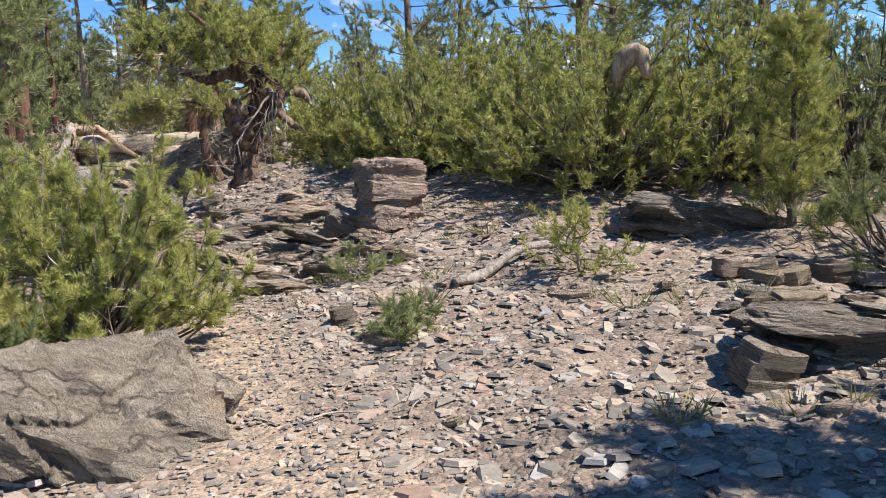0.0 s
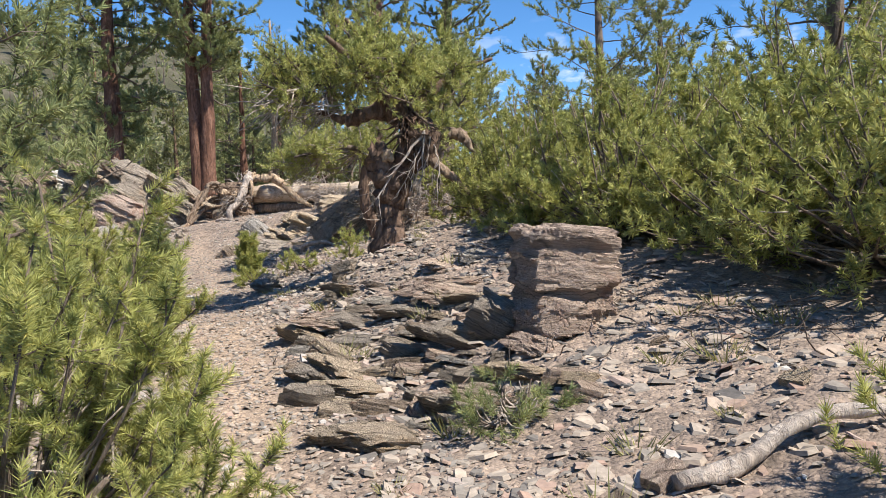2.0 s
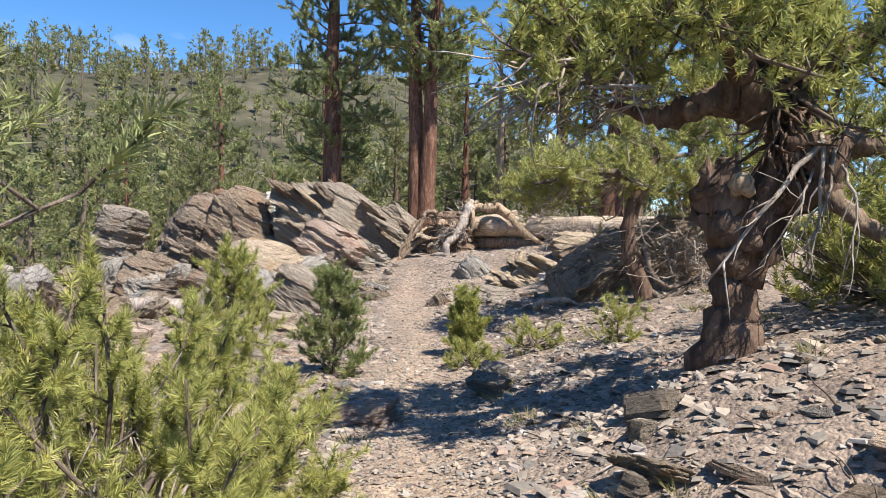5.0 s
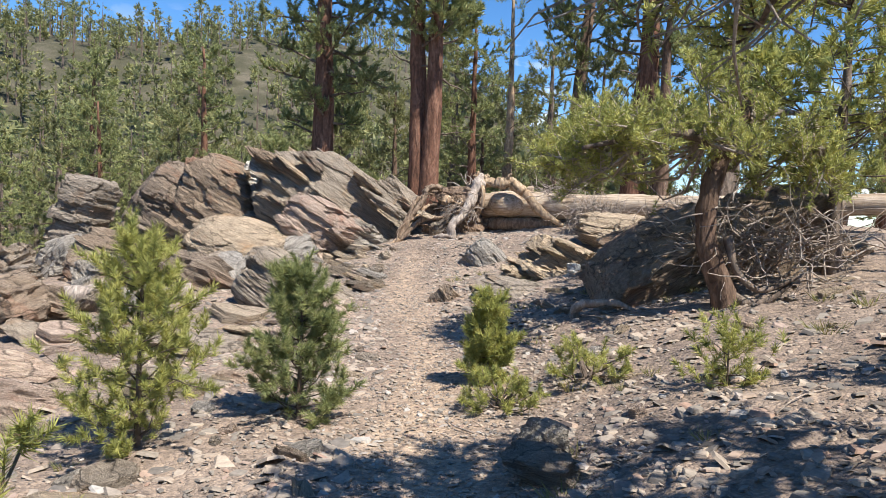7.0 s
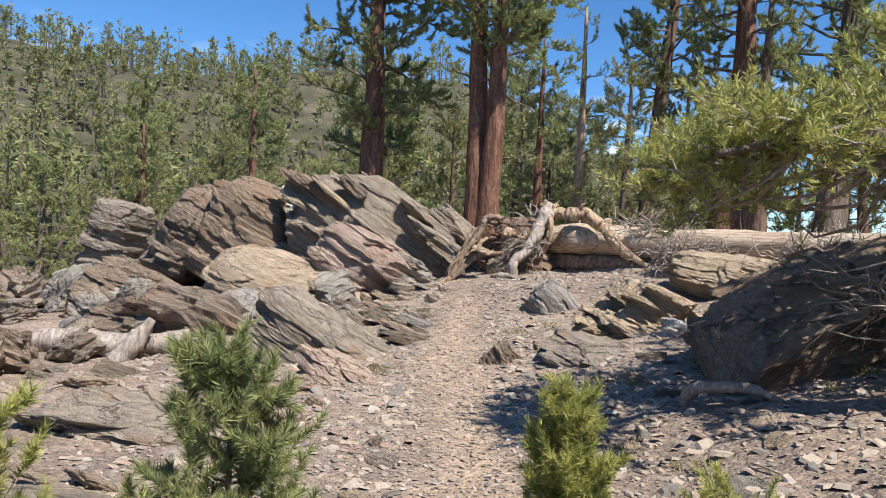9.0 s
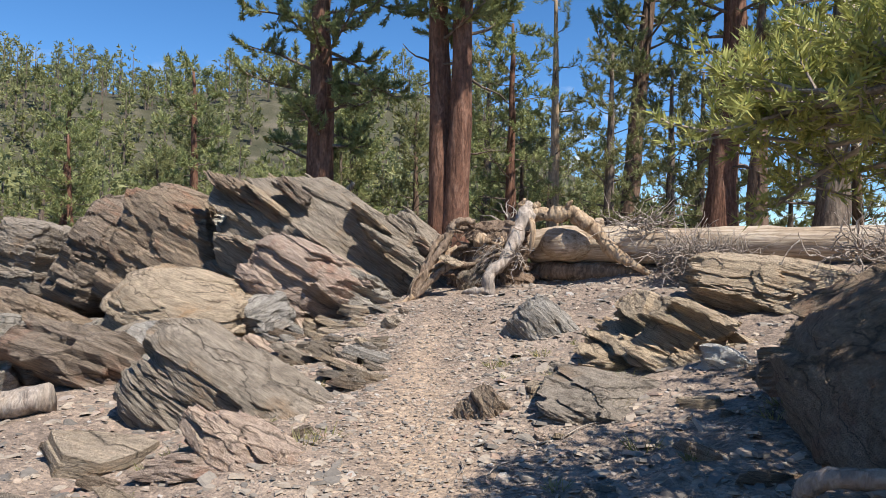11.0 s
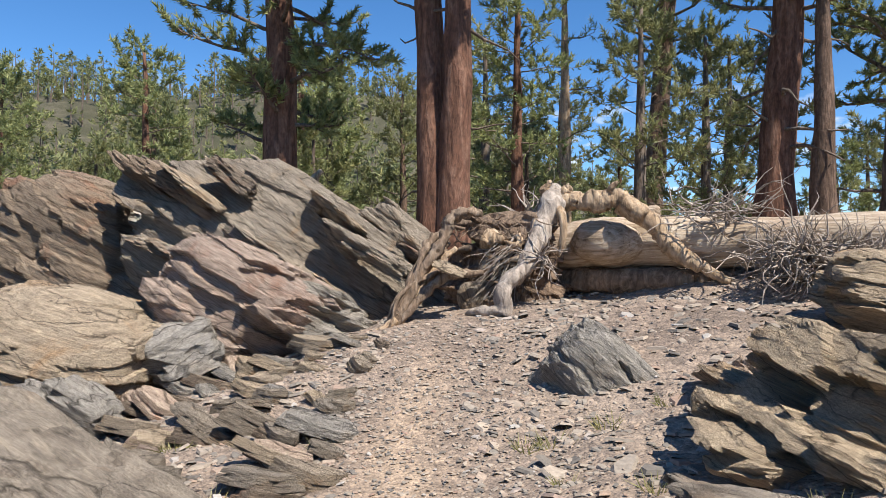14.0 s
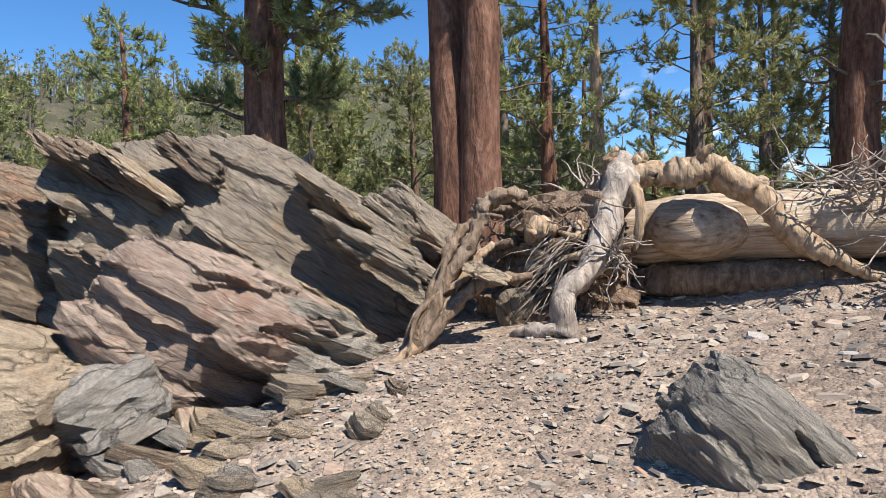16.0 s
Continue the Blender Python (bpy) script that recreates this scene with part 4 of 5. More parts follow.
spots = [(-20.3, 29), (-22.5, 27.5), (-24.5, 30.5), (-18.8, 31.5), (-15.2, 30.5), (-12.4, 33.5), (-12.0, 29.8), (-5.5, 30.5), (-3.2, 28.5), (-17.2, 34.5), (-28.5, 25.5), (-26, 26.8), (-33, 21.5), (-38, 33), (-0.5, 27), (-18.5, 40), (-16.6, 38.5), (-12.2, 40), (-11.5, 37.2), (-9.6, 40), (-7.5, 41), (-4.8, 38), (-3, 34), (-1.5, 40), (-22.8, 40), (-26, 38), (-29, 37), (-33, 38), (-27.5, 30), (-35, 33), (-37, 29),
         (-34, 25.5), (-39, 24), (-43, 28), (-31, 27.5), (-46, 22), (-41, 19), (-48, 34), (-42, 38), (-36, 43), (-30, 45), (-24, 47), (-19, 48), (-14.5, 47), (-9, 49), (-3, 48), (2, 44), (4, 36), (1.5, 30), (6, 27), (-50, 16), (-55, 25)]
for k, (x, y) in enumerate(spots):
    sc = (0.5 + 0.25 * r.random()) if k < 15 else (0.6 + 0.4 * r.random())
    copy_thing(VARIANTS[(k * 7 + k // 3) % 4], pose(x + r.normal(0, 0.5), y + r.normal(0, 0.5), gz(x, y) - 0.2, r.normal(0, 2), r.normal(0, 2), 360 * r.random()) @ Matrix.Scale(sc, 4))


def build_far_woods():
    """The wooded ridge: many small pines as one sheet of clumps."""
    r = np.random.default_rng(51)
    n = 2300
    a, q = np.radians(10 + 125 * r.random(n)), 52 + 230 * r.random(n) ** 0.8
    x, y = -np.sin(a) * q, 10 + np.cos(a) * q
    h = 3.5 + 8.5 * r.random(n) ** 1.3
    z = ground(x, y)
    P, A, S = [], [], []
    for i in range(n):
        m = 22
        u = r.random(m) ** 0.8
        th = 6.283 * r.random(m)
        rad = h[i] * 0.24 * (1.05 - u) ** 0.7 * (0.35 + 0.75 * r.random(m))
        P.append(np.stack([x[i] + rad * np.cos(th), y[i] + rad * np.sin(th), z[i] + h[i] * (0.14 + 0.86 * u)], -1))
        A.append(np.stack([np.cos(th) * 0.8, np.sin(th) * 0.8, 0.5 + 0.5 * r.random(m)], -1))
    P, A = np.concatenate(P), np.concatenate(A)
    A /= np.linalg.norm(A, axis=1, keepdims=True)
    V, F = needles(P, A, r, 8, 0.75, 0.3, 0.9)
    woods = thing("ridge_woods", 0, 0, 0, "pine woods covering the far ridge", "woods", kind="stuff")
    tagged(part("crown", make_mesh("crown", V, F), NEEDLE_FAR, woods), kind="stuff")
    tubes = [tube([(x[i], y[i], z[i] - 0.3), (x[i], y[i], z[i] + h[i] * 0.85)], [0.2, 0.04], 4) for i in range(n)]
    part("trunks", make_mesh("trunks", *join(tubes)), BARK_GREY, woods)


build_far_woods()

# ---- the old twisted pine ----
RIGHT, BACKW = np.array([0.96, 0.28, 0]), np.array([-0.28, 0.96, 0])


def local(points):
    return [RIGHT * a + BACKW * b + np.array([0, 0, c]) for a, b, c in points]


def build_old_pine():
    r = np.random.default_rng(71)
    x, y = -2.88, 10.95
    tree = thing("twisted_pine", x, y, gz(x, y) - 0.05, "old twisted pine with a hollow arched trunk and hanging dead roots", "tree")

    def wood(name, points, radii, mat, k=24, rough=0.3, sides=14, label=""):
        path = bend(local(points), k)
        path[1:-1] += r.normal(0, 0.09 * radii[1], (k - 2, 3))
        v, f = tube(path, np.interp(np.linspace(0, 1, k), np.linspace(0, 1, len(radii)), radii), sides, rough, len(name), 0.06)
        return part(name, make_mesh(name, v, f, True), mat, tree, label)

    wood("trunk", [(0, 0, -0.3), (0, 0, 0.05), (0, 0.02, 0.4), (0.08, 0, 0.75), (0.25, 0, 1.05), (0.36, 0, 1.3), (0.27, 0, 1.53), (0.03, 0.02, 1.63), (-0.22, 0.04, 1.58), (-0.45, 0.06, 1.52), (-0.8, 0.1, 1.62)],
         [0.24, 0.175, 0.155, 0.18, 0.2, 0.2, 0.18, 0.15, 0.095, 0.06, 0.03], BARK_DARK, 70, 0.4, 18)
    burl = wood("burl", [(0.02, -0.02, 0.7), (-0.06, -0.05, 0.95), (-0.1, -0.07, 1.1), (-0.16, -0.09, 1.18)], [0.16, 0.18, 0.16, 0.06], BARK_DARK, 18, 0.35)
    piece = wood("broken_wood", [(-0.06, -0.2, 1.04), (0.0, -0.22, 1.08), (0.06, -0.22, 1.02)], [0.05, 0.075, 0.03], WOOD_PALE, 10, 0.3)
    piece.parent = burl
    wood("limb", [(-0.02, 0.02, 1.6), (0.02, 0.05, 1.85), (-0.1, 0.1, 2.1), (-0.6, 0.1, 2.2), (-1.3, 0.1, 2.15)], [0.08, 0.06, 0.045, 0.03, 0.015], BARK_DARK, 24, 0.25)
    wood("limb", [(0.38, 0, 1.25), (0.6, 0, 1.33), (0.85, -0.03, 1.32), (1.0, -0.05, 1.12)], [0.12, 0.1, 0.08, 0.02], ROOT, label="pale reddish broken limb")
    wood("limb", [(0.4, 0, 1.15), (0.6, -0.05, 0.95), (0.78, -0.08, 0.8), (0.95, -0.1, 0.62)], [0.08, 0.06, 0.045, 0.02], ROOT)
    wood("limb", [(0.2, 0.05, 1.6), (0.15, 0.15, 2.0), (-0.15, 0.25, 2.4), (-0.5, 0.3, 2.75)], [0.12, 0.09, 0.06, 0.03], BARK_DARK)
    wood("limb", [(0.3, 0.05, 1.55), (0.55, 0.3, 1.9), (0.9, 0.5, 2.15), (1.3, 0.5, 2.3)], [0.1, 0.08, 0.05, 0.02], BARK_DARK)
    wood("limb", [(0.1, 0.05, 1.6), (-0.2, -0.4, 2.0), (-0.6, -0.8, 2.3)], [0.09, 0.06, 0.02], BARK_DARK)
    hang = []
    for a, b2, e1, e2, rad in ((0.44, 1.36, -0.2, 0.5, 0.022), (0.42, 1.38, 0.35, 0.62, 0.016), (0.5, 1.3, 0.3, 0.55, 0.012), (0.4, 1.2, 0.1, 0.6, 0.01), (0.3, 1.1, 0.25, 0.65, 0.009), (0.55, 1.2, 0.55, 0.6, 0.012)):
        line = bend(local([(a, -0.2, b2), ((a + e1) / 2 + 0.04, -0.33, (b2 + e2) / 2 + 0.06), (e1, -0.38, e2)]), 9) + r.normal(0, 0.012, (9, 3))
        hang.append(tube(line, np.linspace(rad, rad * 0.3, 9), 5))
        for g in range(5):
            way = line[-1] - line[0] + r.normal(0, 0.35, 3)
            hang.append(tube(limb(r, line[3 + g], way, 0.15 + 0.25 * r.random(), 5, -0.08, 0.22), np.linspace(rad * 0.45, 0.002, 5), 3))
    part("hanging_root", make_mesh("hanging_root", *join(hang), True), WOOD_SILVER, tree, "bleached hanging roots")
    shag = []
    for k in range(80):
        th = 3.0 * r.random()
        p = local([(0.05 + 0.33 * math.sin(th) * r.random() + 0.1, -0.12, 1.2 + 0.42 * r.random())])[0]
        shag.append(tube(limb(r, p, RIGHT * r.normal(0, 0.5) - BACKW * 0.5 + np.array([0, 0, -0.5]), 0.15 + 0.2 * r.random(), 4, -0.1, 0.2), [0.016, 0.014, 0.01, 0.003], 4))
    part("shaggy_bark", make_mesh("shaggy_bark", *join(shag), True), BARK_DARK, tree)
    count = 105
    a, q = 6.283 * r.random(count), r.random(count) ** 0.5
    u = -0.35 + 1.4 * q * np.cos(a)
    w = 0.3 + 1.2 * q * np.sin(a)
    top = 2.5 - 0.55 * q ** 2 + 0.18 * r.normal(size=count) - 0.35 * r.random(count)
    C = np.array(local(np.stack([u, w, top], -1)))
    O = np.array(local(np.stack([np.cos(a) * q, np.sin(a) * q, 0.5 + 0 * a], -1)))
    dry = []
    for k in range(70):
        p = local([(-0.5 - 0.9 * r.random(), 0.1 + r.normal(0, 0.35), 1.6 + 0.3 * r.random())])[0]
        dry.append(tube(limb(r, p, RIGHT * r.normal(-0.5, 0.6) + BACKW * r.normal(0, 0.6) + np.array([0, 0, -0.25]), 0.35 + 0.4 * r.random(), 6, -0.02, 0.3), np.linspace(0.011, 0.003, 6), 3))
    tagged(part("dead_wood", make_mesh("dead_wood", *join(dry), True), WOOD_SILVER, tree, "grey dead twigs under the crown"), kind="stuff")
    hubs = np.array(local([(-0.9, 0.1, 1.9), (0.1, 0.15, 1.9), (-0.3, 0.28, 2.4), (0.8, 0.45, 2.1), (-0.4, -0.6, 2.15)]))
    near = np.argmin(np.linalg.norm(C[:, None] - hubs[None], axis=2), 1)
    tb, P, A = clusters(r, hubs[near], C, O, 10, 0.24, 0.022, 3)
    tagged(part("branchwork", make_mesh("branchwork", *join(tb), True), BARK_GREY, tree), kind="stuff")
    tagged(part("crown", make_mesh("crown", *needles(P, A, r, 18, 0.062, 0.0125, 0.95, 1.3)), NEEDLE_FRESH, tree), kind="stuff")


build_old_pine()


def build_leaning_pine():
    r = np.random.default_rng(72)
    x, y = -4.85, 16.2
    tree = thing("leaning_pine", x, y, gz(x, y) - 0.05, "small bowed pine with a flat crown and grey dead twigs", "tree")
    R2, B2 = np.array([0.8, 0.6, 0]), np.array([-0.6, 0.8, 0])

    def at2(p):
        return [R2 * a + B2 * b + np.array([0, 0, c]) for a, b, c in p]

    line = bend(at2([(0.05, 0, -0.2), (0, 0, 0.1), (-0.2, 0, 0.55), (-0.26, 0, 0.95), (-0.18, 0, 1.4), (-0.02, 0, 1.75), (0.2, 0.1, 2.2)]), 26)
    part("trunk", make_mesh("trunk", *tube(line, np.linspace(0.15, 0.07, 26), 12, 0.2, 3), True), BARK_DARK, tree)
    for pts, rad in (([(0.0, 0, 0.25), (0.12, -0.1, 0.1), (0.35, -0.15, 0.12), (0.6, -0.15, 0.3)], 0.06), ([(-0.05, -0.05, 0.75), (0.05, -0.1, 0.4), (0.3, -0.15, 0.22), (0.7, -0.2, 0.4)], 0.05),
                     ([(-0.1, 0, 1.6), (-0.5, 0, 1.75), (-1.0, -0.1, 1.7), (-1.6, -0.1, 1.55)], 0.06), ([(0, 0, 1.75), (0.4, 0, 2.0), (0.9, 0, 2.0)], 0.05)):
        l2 = bend(at2(pts), 14)
        part("limb", make_mesh("limb", *tube(l2, np.linspace(rad, rad * 0.35, 14), 8, 0.2, 5), True), BARK_GREY, tree)
    count = 135
    a, q = 6.283 * r.random(count), r.random(count) ** 0.5
    C = np.array(at2(np.stack([-0.3 + 1.6 * q * np.cos(a), 0.7 + 1.7 * q * np.sin(a), 2.05 - 0.6 * q ** 2 + 0.2 * r.normal(size=count)], -1)))
    O = np.array(at2(np.stack([np.cos(a) * q, np.sin(a) * q, 0.5 + 0 * a], -1)))
    hubs = np.array(at2([(-1.0, -0.1, 1.7), (-0.3, 0, 1.7), (0.2, 0.1, 2.1), (0.8, 0, 2.0)]))
    near = np.argmin(np.linalg.norm(C[:, None] - hubs[None], axis=2), 1)
    tb, P, A = clusters(r, hubs[near], C, O, 10, 0.24, 0.02, 3)
    for k in range(60):
        a = 6.283 * r.random()
        p = at2([(0.3 + 0.5 * math.cos(a), 0.5 * math.sin(a), 0.3 + 0.8 * r.random())])[0]
        tb.append(tube(limb(r, p, r.normal(size=3) + np.array([0.5, 0.2, 0.1]), 0.5 + 0.4 * r.random(), 6, 0, 0.35), np.linspace(0.01, 0.003, 6), 3))
    tagged(part("branchwork", make_mesh("branchwork", *join(tb), True), WOOD_SILVER, tree, "grey dead twigs"), kind="stuff")
    tagged(part("crown", make_mesh("crown", *needles(P, A, r, 18, 0.062, 0.0125, 0.95, 1.3)), NEEDLE_FRESH, tree), kind="stuff")


build_leaning_pine()


# ---- the fallen log with its root plate ----
def build_log():
    r = np.random.default_rng(81)
    log = thing("fallen_log", 0, 0, 0, "fallen bleached pine trunk with an upturned root plate", "log")

    def piece(name, pts, radii, mat, k=24, sides=14, rough=0.2, label=""):
        path = bend(pts, k)
        if name == "root":
            path[1:-1] += r.normal(0, 0.07 * max(radii), (k - 2, 3))
        v, f = tube(path, np.interp(np.linspace(0, 1, k), np.linspace(0, 1, len(radii)), radii), sides, rough, int(radii[0] * 100), 0.03)
        return part(name, make_mesh(name, v, f, True), mat, log, label)

    piece("trunk", [(-11.75, 24.2, 1.93), (-11.2, 24.2, 1.97), (-10.04, 24.25, 1.97), (-8.55, 24.3, 2.0), (-5.5, 24.35, 2.1), (-1.5, 24.4, 2.35)], [0.3, 0.33, 0.29, 0.27, 0.23, 0.18], WOOD_LOG, 60, 24, 0.07)
    # added dark piece standing in for the shaded mass beneath the trunk
    piece("broken_slab", [(-11.9, 24.1, 1.5), (-11.2, 24.05, 1.52), (-10.4, 24.1, 1.55), (-9.6, 24.2, 1.58)], [0.12, 0.17, 0.15, 0.06], ROOT, 24, 12, 0.25)
    piece("bulge", [(-11.42, 24.0, 1.95), (-11.25, 23.9, 1.98), (-11.08, 23.88, 1.98), (-10.88, 23.95, 1.97), (-10.6, 24.1, 1.97)], [0.14, 0.25, 0.27, 0.24, 0.12], WOOD_LOG, 16, 18, 0.1)
    piece("knot", [(-10.62, 24.15, 2.2), (-10.55, 24.12, 2.33), (-10.5, 24.1, 2.4)], [0.12, 0.1, 0.04], WOOD_LOG, 10, 10, 0.3)
    silver = piece("root", [(-11.74, 22.55, 1.16), (-11.72, 22.6, 1.42), (-11.62, 22.82, 1.68), (-11.56, 23.2, 2.1), (-11.54, 23.45, 2.42), (-11.56, 23.58, 2.62)], [0.1, 0.09, 0.1, 0.12, 0.15, 0.08], WOOD_SILVER, 30, 16, 0.3, "silvery forked root")
    piece("root", [(-11.72, 22.58, 1.24), (-11.85, 22.5, 1.2), (-12.0, 22.48, 1.2), (-12.15, 22.5, 1.16)], [0.08, 0.06, 0.05, 0.02], WOOD_SILVER, 14, 10, 0.3)
    piece("root", [(-11.62, 23.5, 2.35), (-11.45, 23.55, 2.46), (-11.2, 23.6, 2.44), (-10.95, 23.66, 2.47), (-10.72, 23.7, 2.5)], [0.14, 0.13, 0.11, 0.12, 0.07], WOOD_PALE, 30, 16, 0.3, "broken pale root end")
    piece("root", [(-11.6, 23.52, 2.5), (-11.64, 23.5, 2.6), (-11.58, 23.48, 2.7)], [0.1, 0.08, 0.02], WOOD_PALE, 14, 10, 0.5)
    piece("root", [(-11.5, 23.55, 2.5), (-11.4, 23.52, 2.6), (-11.36, 23.5, 2.66)], [0.09, 0.06, 0.015], WOOD_PALE, 12, 9, 0.5)
    piece("root", [(-10.85, 23.68, 2.5), (-10.88, 23.62, 2.6), (-10.8, 23.6, 2.66)], [0.06, 0.05, 0.015], WOOD_PALE, 10, 8, 0.35)
    piece("root", [(-11.45, 23.4, 2.35), (-11.36, 23.3, 2.3), (-11.31, 23.25, 2.12), (-11.33, 23.25, 1.92), (-11.37, 23.25, 1.8)], [0.05, 0.05, 0.045, 0.035, 0.012], WOOD_PALE, 20, 9, 0.3)
    piece("root", [(-10.8, 23.7, 2.44), (-10.49, 23.75, 2.2), (-10.23, 23.85, 1.89), (-9.97, 23.95, 1.7), (-9.67, 24.02, 1.54)], [0.13, 0.11, 0.1, 0.075, 0.04], WOOD_PALE, 34, 14, 0.22)
    piece("root", [(-12.8, 21.85, 0.86), (-12.71, 22.1, 1.25), (-12.6, 22.3, 1.63), (-12.47, 22.5, 1.96), (-12.44, 22.6, 2.16), (-12.31, 22.65, 2.28), (-12.12, 22.8, 2.3)], [0.025, 0.045, 0.055, 0.06, 0.065, 0.07, 0.05], ROOT, 44, 12, 0.5)
    piece("root", [(-12.78, 21.92, 0.95), (-12.58, 22.15, 1.28), (-12.46, 22.4, 1.52), (-12.28, 22.6, 1.6), (-12.1, 22.8, 1.62)], [0.03, 0.05, 0.06, 0.05, 0.03], ROOT, 24, 10, 0.4)
    piece("root", [(-12.85, 21.95, 0.98), (-12.76, 22.15, 1.3), (-12.73, 22.4, 1.68), (-12.72, 22.65, 1.98), (-12.62, 22.8, 2.12)], [0.02, 0.035, 0.05, 0.055, 0.03], ROOT, 34, 10, 0.55)
    piece("root", [(-12.7, 22.05, 1.05), (-12.64, 22.3, 1.42), (-12.5, 22.5, 1.72), (-12.4, 22.7, 1.9)], [0.025, 0.045, 0.05, 0.03], WOOD_PALE, 20, 8, 0.4)
    piece("root", [(-13.25, 21.35, 0.78), (-13.02, 21.6, 0.85), (-12.85, 21.8, 0.95), (-12.7, 21.95, 1.12)], [0.03, 0.05, 0.055, 0.05], WOOD_PALE, 16, 9, 0.3)
    piece("root", [(-12.2, 23.0, 1.9), (-12.1, 22.95, 2.02), (-11.95, 23.0, 2.0)], [0.07, 0.1, 0.06], WOOD_PALE, 12, 10, 0.2, "sawn-looking pale root stub")
    earth = rock_mesh("root_plate", (1.6, 0.8, 1.2), 38, layer=0.09, step=0.14, boxy=2.6, cuts=6, fold=0.12)
    ob = part("root_plate", earth, EARTH, log, "earthy mass of matted roots")
    ob.matrix_basis = pose(-12.15, 23.45, 1.72, 0, 8, 6)
    for k in range(7):
        w = r.normal(0, 0.07, (4, 3))
        piece("root", np.array([(-12.78, 21.95, 0.98), (-12.66, 22.2, 1.38), (-12.58, 22.45, 1.72), (-12.5, 22.75, 2.0)]) + w, [0.012, 0.026, 0.03, 0.018], (ROOT, EARTH)[k % 2], 24, 7, 0.5)
    for k in range(14):
        a, b2 = -12.6 + 1.0 * r.random(), 1.45 + 0.8 * r.random()
        piece("root", [(a, 23.15, b2), (a + 0.2 * r.normal(), 22.98, b2 + 0.12 * r.normal()), (a + 0.35 * r.normal(), 23.05, b2 - 0.2 * r.random())], [0.05, 0.04, 0.015], (ROOT, WOOD_PALE)[k % 2], 12, 7, 0.35)
    fine = []
    for k in range(150):
        p = np.array([-12.65 + 1.1 * r.random(), 23.12 - 0.1 * r.random(), 1.3 + 0.95 * r.random()])
        fine.append(tube(limb(r, p, (r.normal(0, 0.6) + 0.1, -0.25, r.normal(-0.5, 0.5)), 0.12 + 0.25 * r.random(), 6, -0.06, 0.3), np.linspace(0.009, 0.003, 6), 4))
    tagged(part("matted_rootlet", make_mesh("matted_rootlet", *join(fine), True), ROOT, log), kind="stuff")
    pale = []
    for k in range(60):     # combed grey rootlets beside the silvery root
        p = np.array([-11.75 - 0.25 * r.random(), 22.95 + 0.15 * r.random(), 2.05 - 0.5 * r.random()])
        pale.append(tube(limb(r, p, (-0.55 + r.normal(0, 0.2), -0.25, -0.6 + r.normal(0, 0.2)), 0.3 + 0.3 * r.random(), 6, -0.03, 0.14), np.linspace(0.011, 0.003, 6), 4))
    for k in range(34):
        pale.append(tube(limb(r, (-11.45, 22.95, 1.85 - 0.15 * r.random()), (r.normal(0.5, 0.35), -0.5, r.normal(-0.25, 0.5)), 0.25 + 0.25 * r.random(), 6, 0, 0.35), np.linspace(0.011, 0.004, 6), 4))
    for k in range(16):     # bare twigs behind the root head
        pale.append(tube(limb(r, (-12.0 + 0.3 * r.random(), 23.5, 2.3), (r.normal(-0.4, 0.5), 0.1, 0.35 + 0.3 * r.normal()), 0.3 + 0.4 * r.random(), 6, 0.04, 0.3), np.linspace(0.016, 0.004, 6), 4))
    tagged(part("pale_rootlet", make_mesh("pale_rootlet", *join(pale), True), WOOD_SILVER, silver), kind="stuff")


build_log()


def dead_brush(x, y, z, w, h, count, seed, label):
    r = np.random.default_rng(seed)
    heap = []
    for k in range(count):
        p = np.array([r.normal(0, w * 0.3), r.normal(0, 0.2), 0.35 * h * r.random()])
        heap.append(tube(limb(r, p, (r.normal(0, 1), r.normal(-0.3, 0.6), r.normal(0.08, 0.38)), 0.3 + 0.5 * r.random(), 7, 0.0, 0.35), np.linspace(0.012, 0.003, 7), 3))
    ob = part("brushwood", make_mesh("brushwood", *join(heap), True), WOOD_SILVER)
    ob.matrix_basis = pose(x, y, z)
    return tagged(ob, label, "brushwood", kind="stuff")


dead_brush(-8.75, 23.75, 1.62, 0.9, 0.9, 420, 5, "heap of silvery dead twigs against the log")
dead_brush(-9.75, 23.95, 2.2, 0.55, 0.6, 70, 6, "grey dead twigs on top of the log")
dead_brush(-4.6, 17.0, 1.4, 1.3, 0.8, 220, 7, "grey dead twigs under the leaning pine")
dead_brush(-6.2, 22.0, 1.8, 1.4, 0.7, 220, 8, "grey brushwood on the pale slab")


# ---- small things ----
def grass_mesh(seed, blades=40, h=0.11):
    r = np.random.default_rng(seed)
    a = 6.283 * r.random(blades)
    q = 0.06 * r.random(blades) ** 0.5
    root = np.stack([q * np.cos(a), q * np.sin(a), 0 * a - 0.01], -1)
    way = np.stack([np.cos(a) * 0.6, np.sin(a) * 0.6, 0.6 + 0.6 * r.random(blades)], -1) + r.normal(0, 0.2, (blades, 3))
    way /= np.linalg.norm(way, axis=1, keepdims=True)
    L = h * (0.5 + 0.7 * r.random((blades, 1)))
    w = np.cross(way, r.normal(size=(blades, 3)))
    w *= 0.0035 / np.linalg.norm(w, axis=1, keepdims=True)
    tip = root + way * L - np.array([0, 0, 0.2]) * L
    return make_mesh("grass_tuft", np.stack([root - w, root + w, tip], 1).reshape(-1, 3), np.arange(3 * blades).reshape(-1, 3))


TUFTS = [grass_mesh(k) for k in range(4)]
for me in TUFTS:
    me.materials.append(GRASS)
r = np.random.default_rng(91)
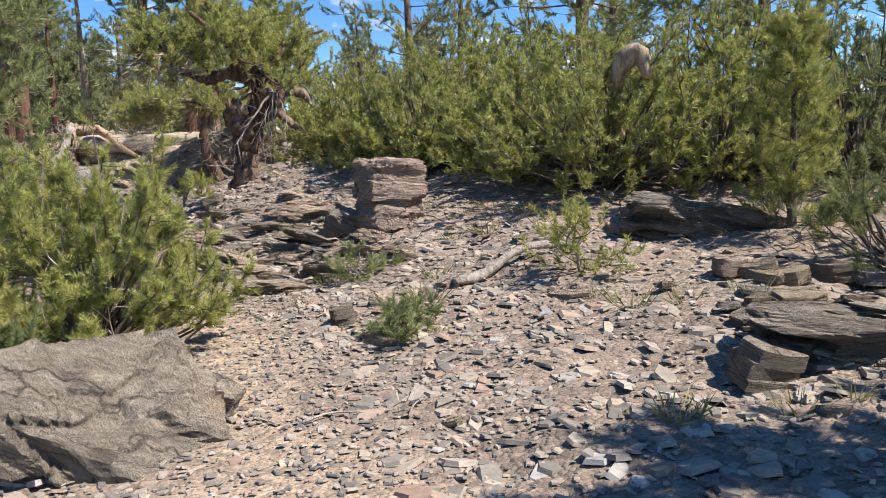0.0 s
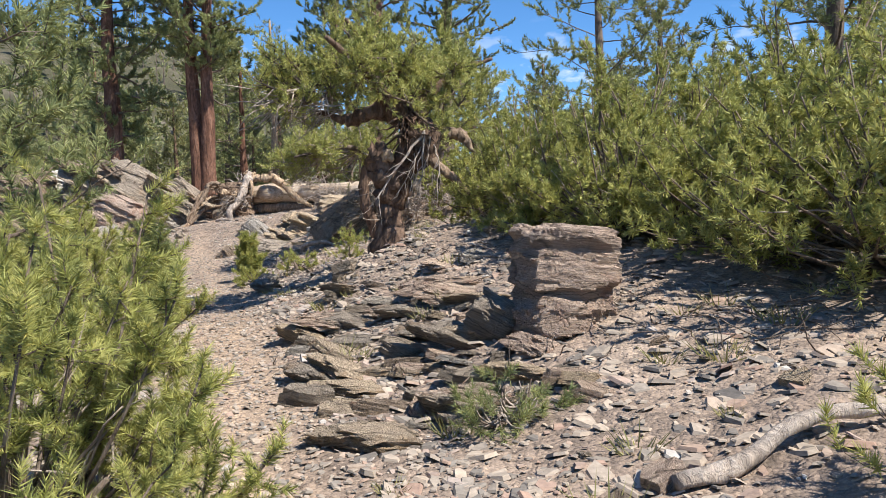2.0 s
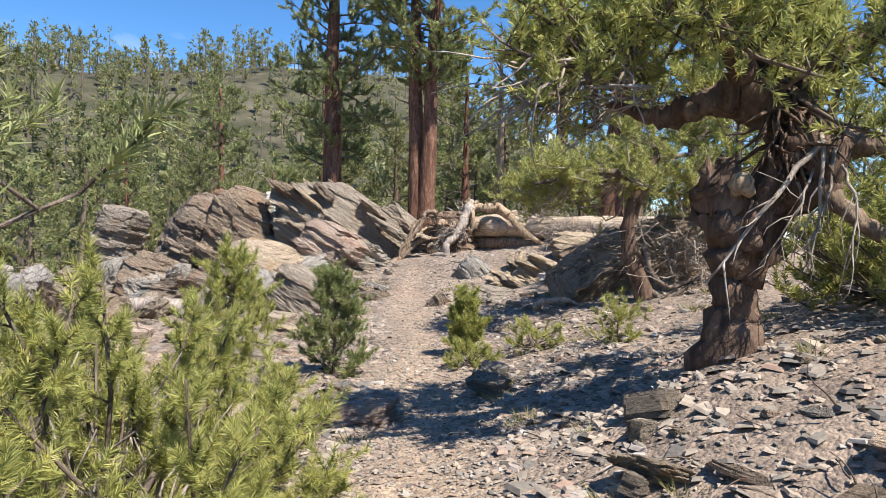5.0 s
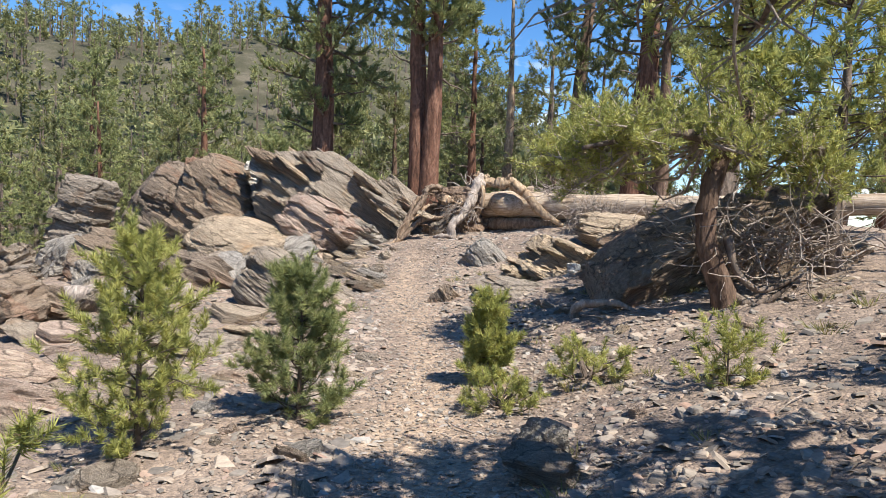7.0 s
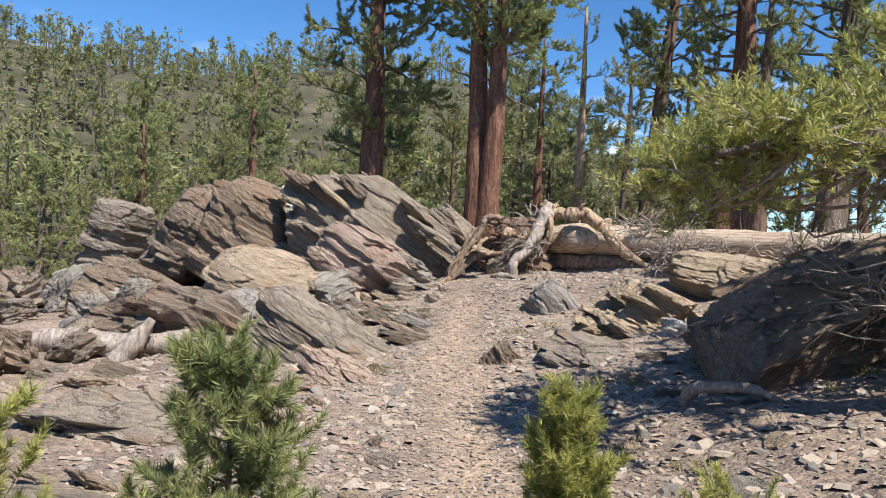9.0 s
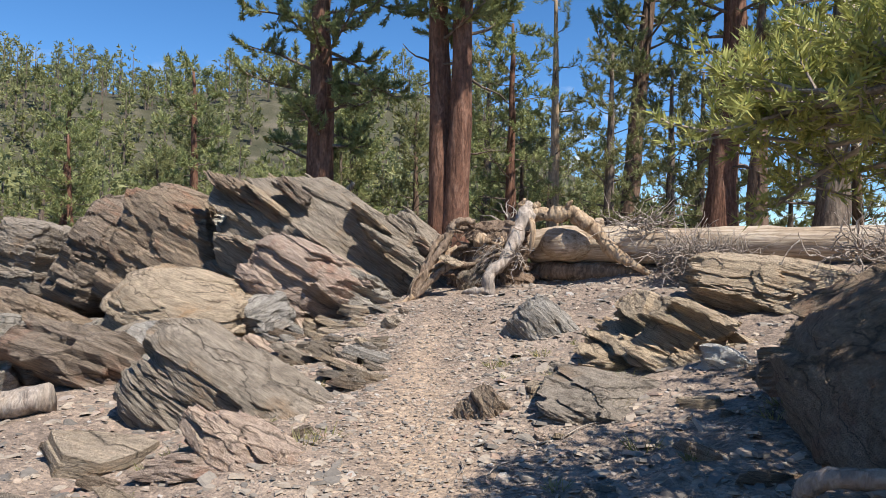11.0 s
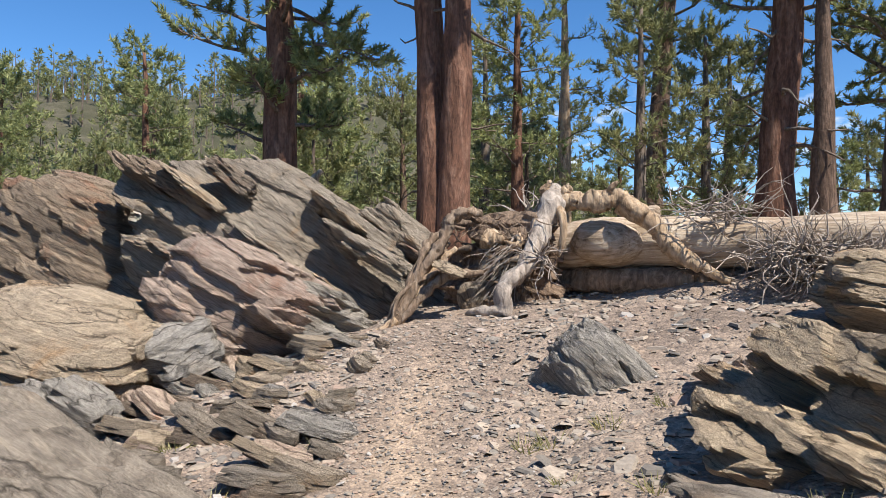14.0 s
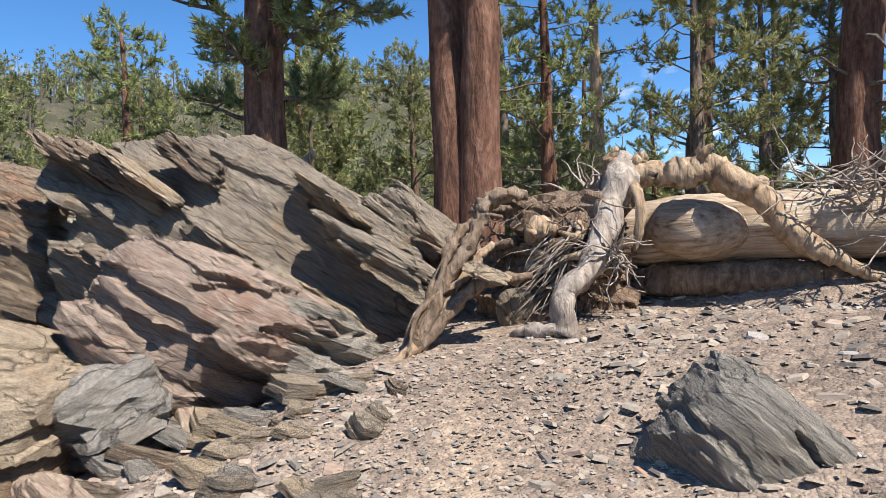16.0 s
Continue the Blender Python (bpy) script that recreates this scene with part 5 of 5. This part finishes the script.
for k in range(130):
    s = 1.5 + 22 * r.random()
    d = trail_offset(s) + (0.6 + 3.2 * r.random()) * (1 if r.random() < 0.75 else -0.7)
    x, y = -0.47 * s + 0.883 * d, 0.883 * s + 0.47 * d
    ob = new("grass_tuft", TUFTS[k % 4])
    sc = 0.9 + 1.1 * r.random()
    ob.matrix_basis = pose(x, y, gz(x, y), 0, 0, 360 * r.random()) @ Matrix.Scale(sc, 4)
    tagged(ob, "small tuft of dry bunch grass between stones", "grass", "grass tufts")


def driftwood(name, points, radii, mat, label, seed=1, sides=9, rough=0.3, k=20):
    pts = [(x, y, gz(x, y) + h) for x, y, h in points]
    v, f = tube(bend(pts, k), np.interp(np.linspace(0, 1, k), np.linspace(0, 1, len(radii)), radii), sides, rough, seed)
    return tagged(part(name, make_mesh(name, v, f, True), mat), label, "wood")


driftwood("stick", [(0.05, 5.45, 0.04), (0.3, 5.6, 0.05), (0.55, 5.75, 0.1), (0.85, 5.85, 0.06), (1.05, 5.8, 0.03)], [0.035, 0.04, 0.03, 0.03, 0.015], WOOD_SILVER, "bent bleached stick lying on the stones")
driftwood("root_stub", [(-6.55, 16.45, 0.0), (-6.5, 16.4, 0.13), (-6.3, 16.35, 0.16), (-6.05, 16.35, 0.1), (-5.8, 16.3, 0.0)], [0.05, 0.055, 0.05, 0.04, 0.015], WOOD_SILVER, "low arched piece of bleached root", 2)
driftwood("log_piece", [(-15.2, 15.2, 0.1), (-14.4, 15.6, 0.14), (-13.6, 16.0, 0.15), (-12.9, 16.4, 0.12)], [0.16, 0.17, 0.15, 0.13], WOOD_SILVER, "old grey log lying in the hollow", 3, 12)
driftwood("log_piece", [(-13.35, 15.65, 0.0), (-13.2, 15.85, 0.25), (-13.1, 16.0, 0.5)], [0.13, 0.12, 0.06], WOOD_SILVER, "splintered grey stump piece beside the old log", 4, 12)
driftwood("broken_stub", [(1.9, 7.95, 0.0), (1.8, 7.75, 0.8), (1.78, 7.6, 1.25), (1.95, 7.5, 1.4), (2.02, 7.45, 1.15)], [0.05, 0.06, 0.09, 0.1, 0.04], WOOD_PALE, "broken orange-tan wood stub among the scrub", 5, 12)
driftwood("broken_stub", [(-16.6, 24.7, 1.3), (-16.5, 24.65, 2.0), (-16.35, 24.6, 2.4), (-16.15, 24.6, 2.6)], [0.2, 0.16, 0.12, 0.03], WOOD_PALE, "splintered pale stump behind the outcrop", 6, 12)
for k in range(26):
    s = 1 + 23 * r.random()
    d = trail_offset(s) + r.normal(0, 1.4)
    x, y = -0.47 * s + 0.883 * d, 0.883 * s + 0.47 * d
    a, L = 6.283 * r.random(), 0.15 + 0.3 * r.random()
    driftwood("twig", [(x, y, 0.015), (x + L * 0.5 * math.cos(a + 0.2), y + L * 0.5 * math.sin(a + 0.2), 0.025), (x + L * math.cos(a), y + L * math.sin(a), 0.012)], [0.008, 0.006, 0.003], WOOD_SILVER, "small bleached twig on the ground", 7, 4, 0.1, 6)
stone(SHAPES[5], -5.15, 12.25, 0.36, 0.2, (10, 10), 70, "dark angular stone beside the path", "edge stones")
stone(SHAPES[3], -5.0, 11.95, 0.4, 0.12, (10, 0), 10, "dark angular stone beside the path", "edge stones")
stone(SHAPES[0], -3.0, 9.6, 0.3, 0.2, (-14, 10), 20, "tan tilted slab with a dark underside", "edge stones")
stone(SHAPES[1], -2.6, 8.6, 0.6, 0.12, (-8, 10), 40, "pale tilted slab above the path", "edge stones")


def litter(name, x, y, w, count, seed, label):
    """Fallen dead twigs lying on the ground."""
    r = np.random.default_rng(seed)
    heap = []
    for k in range(count):
        px, py = x + r.normal(0, w), y + r.normal(0, 0.35)
        p = np.array([px, py, gz(px, py) + 0.03 + 0.08 * r.random()])
        a = 6.283 * r.random()
        heap.append(tube(limb(r, p, (math.cos(a), math.sin(a), 0.25 * r.random()), 0.1 + 0.22 * r.random(), 5, -0.03, 0.3), np.linspace(0.006, 0.002, 5), 3))
    tagged(part(name, make_mesh(name, *join(heap), True), BARK_GREY), label, "brushwood", kind="stuff")


litter("twig_litter", 1.0, 7.2, 1.3, 150, 3, "tangle of dead grey twigs under the pine scrub")
litter("twig_litter", -1.6, 9.6, 0.6, 70, 4, "dead twigs below the twisted pine")
litter("twig_litter", 2.6, 5.6, 0.5, 60, 5, "dead twigs under the young pine")
for k in range(34):     # plates of the broken ledge near the start
    x, y = 1.3 + 1.7 * r.random(), 3.3 + 1.6 * r.random()
    stone(FLAT[k % 7], x, y, 0.18 + 0.3 * r.random() ** 1.6, 0.08, r.normal(0, 6, 2), 20 + r.normal(0, 25), "pale grey plate of the broken ledge", "ledge plates", 0.03 * r.random())

for k in range(60):     # grey slabs lying left of the path
    s = 12.5 + 8 * r.random()
    d = -1.2 - 3.6 * r.random()
    x, y = -0.47 * s + 0.883 * d, 0.883 * s + 0.47 * d
    stone((SHAPES[k % 3], FLAT[k % 7])[k % 2], x, y, 0.25 + 0.75 * r.random() ** 2, 0.06, (r.normal(0, 8), 10 + r.normal(0, 8)), 30 + r.normal(0, 25), "grey weathered slab in the hollow beside the path", "hollow slabs")
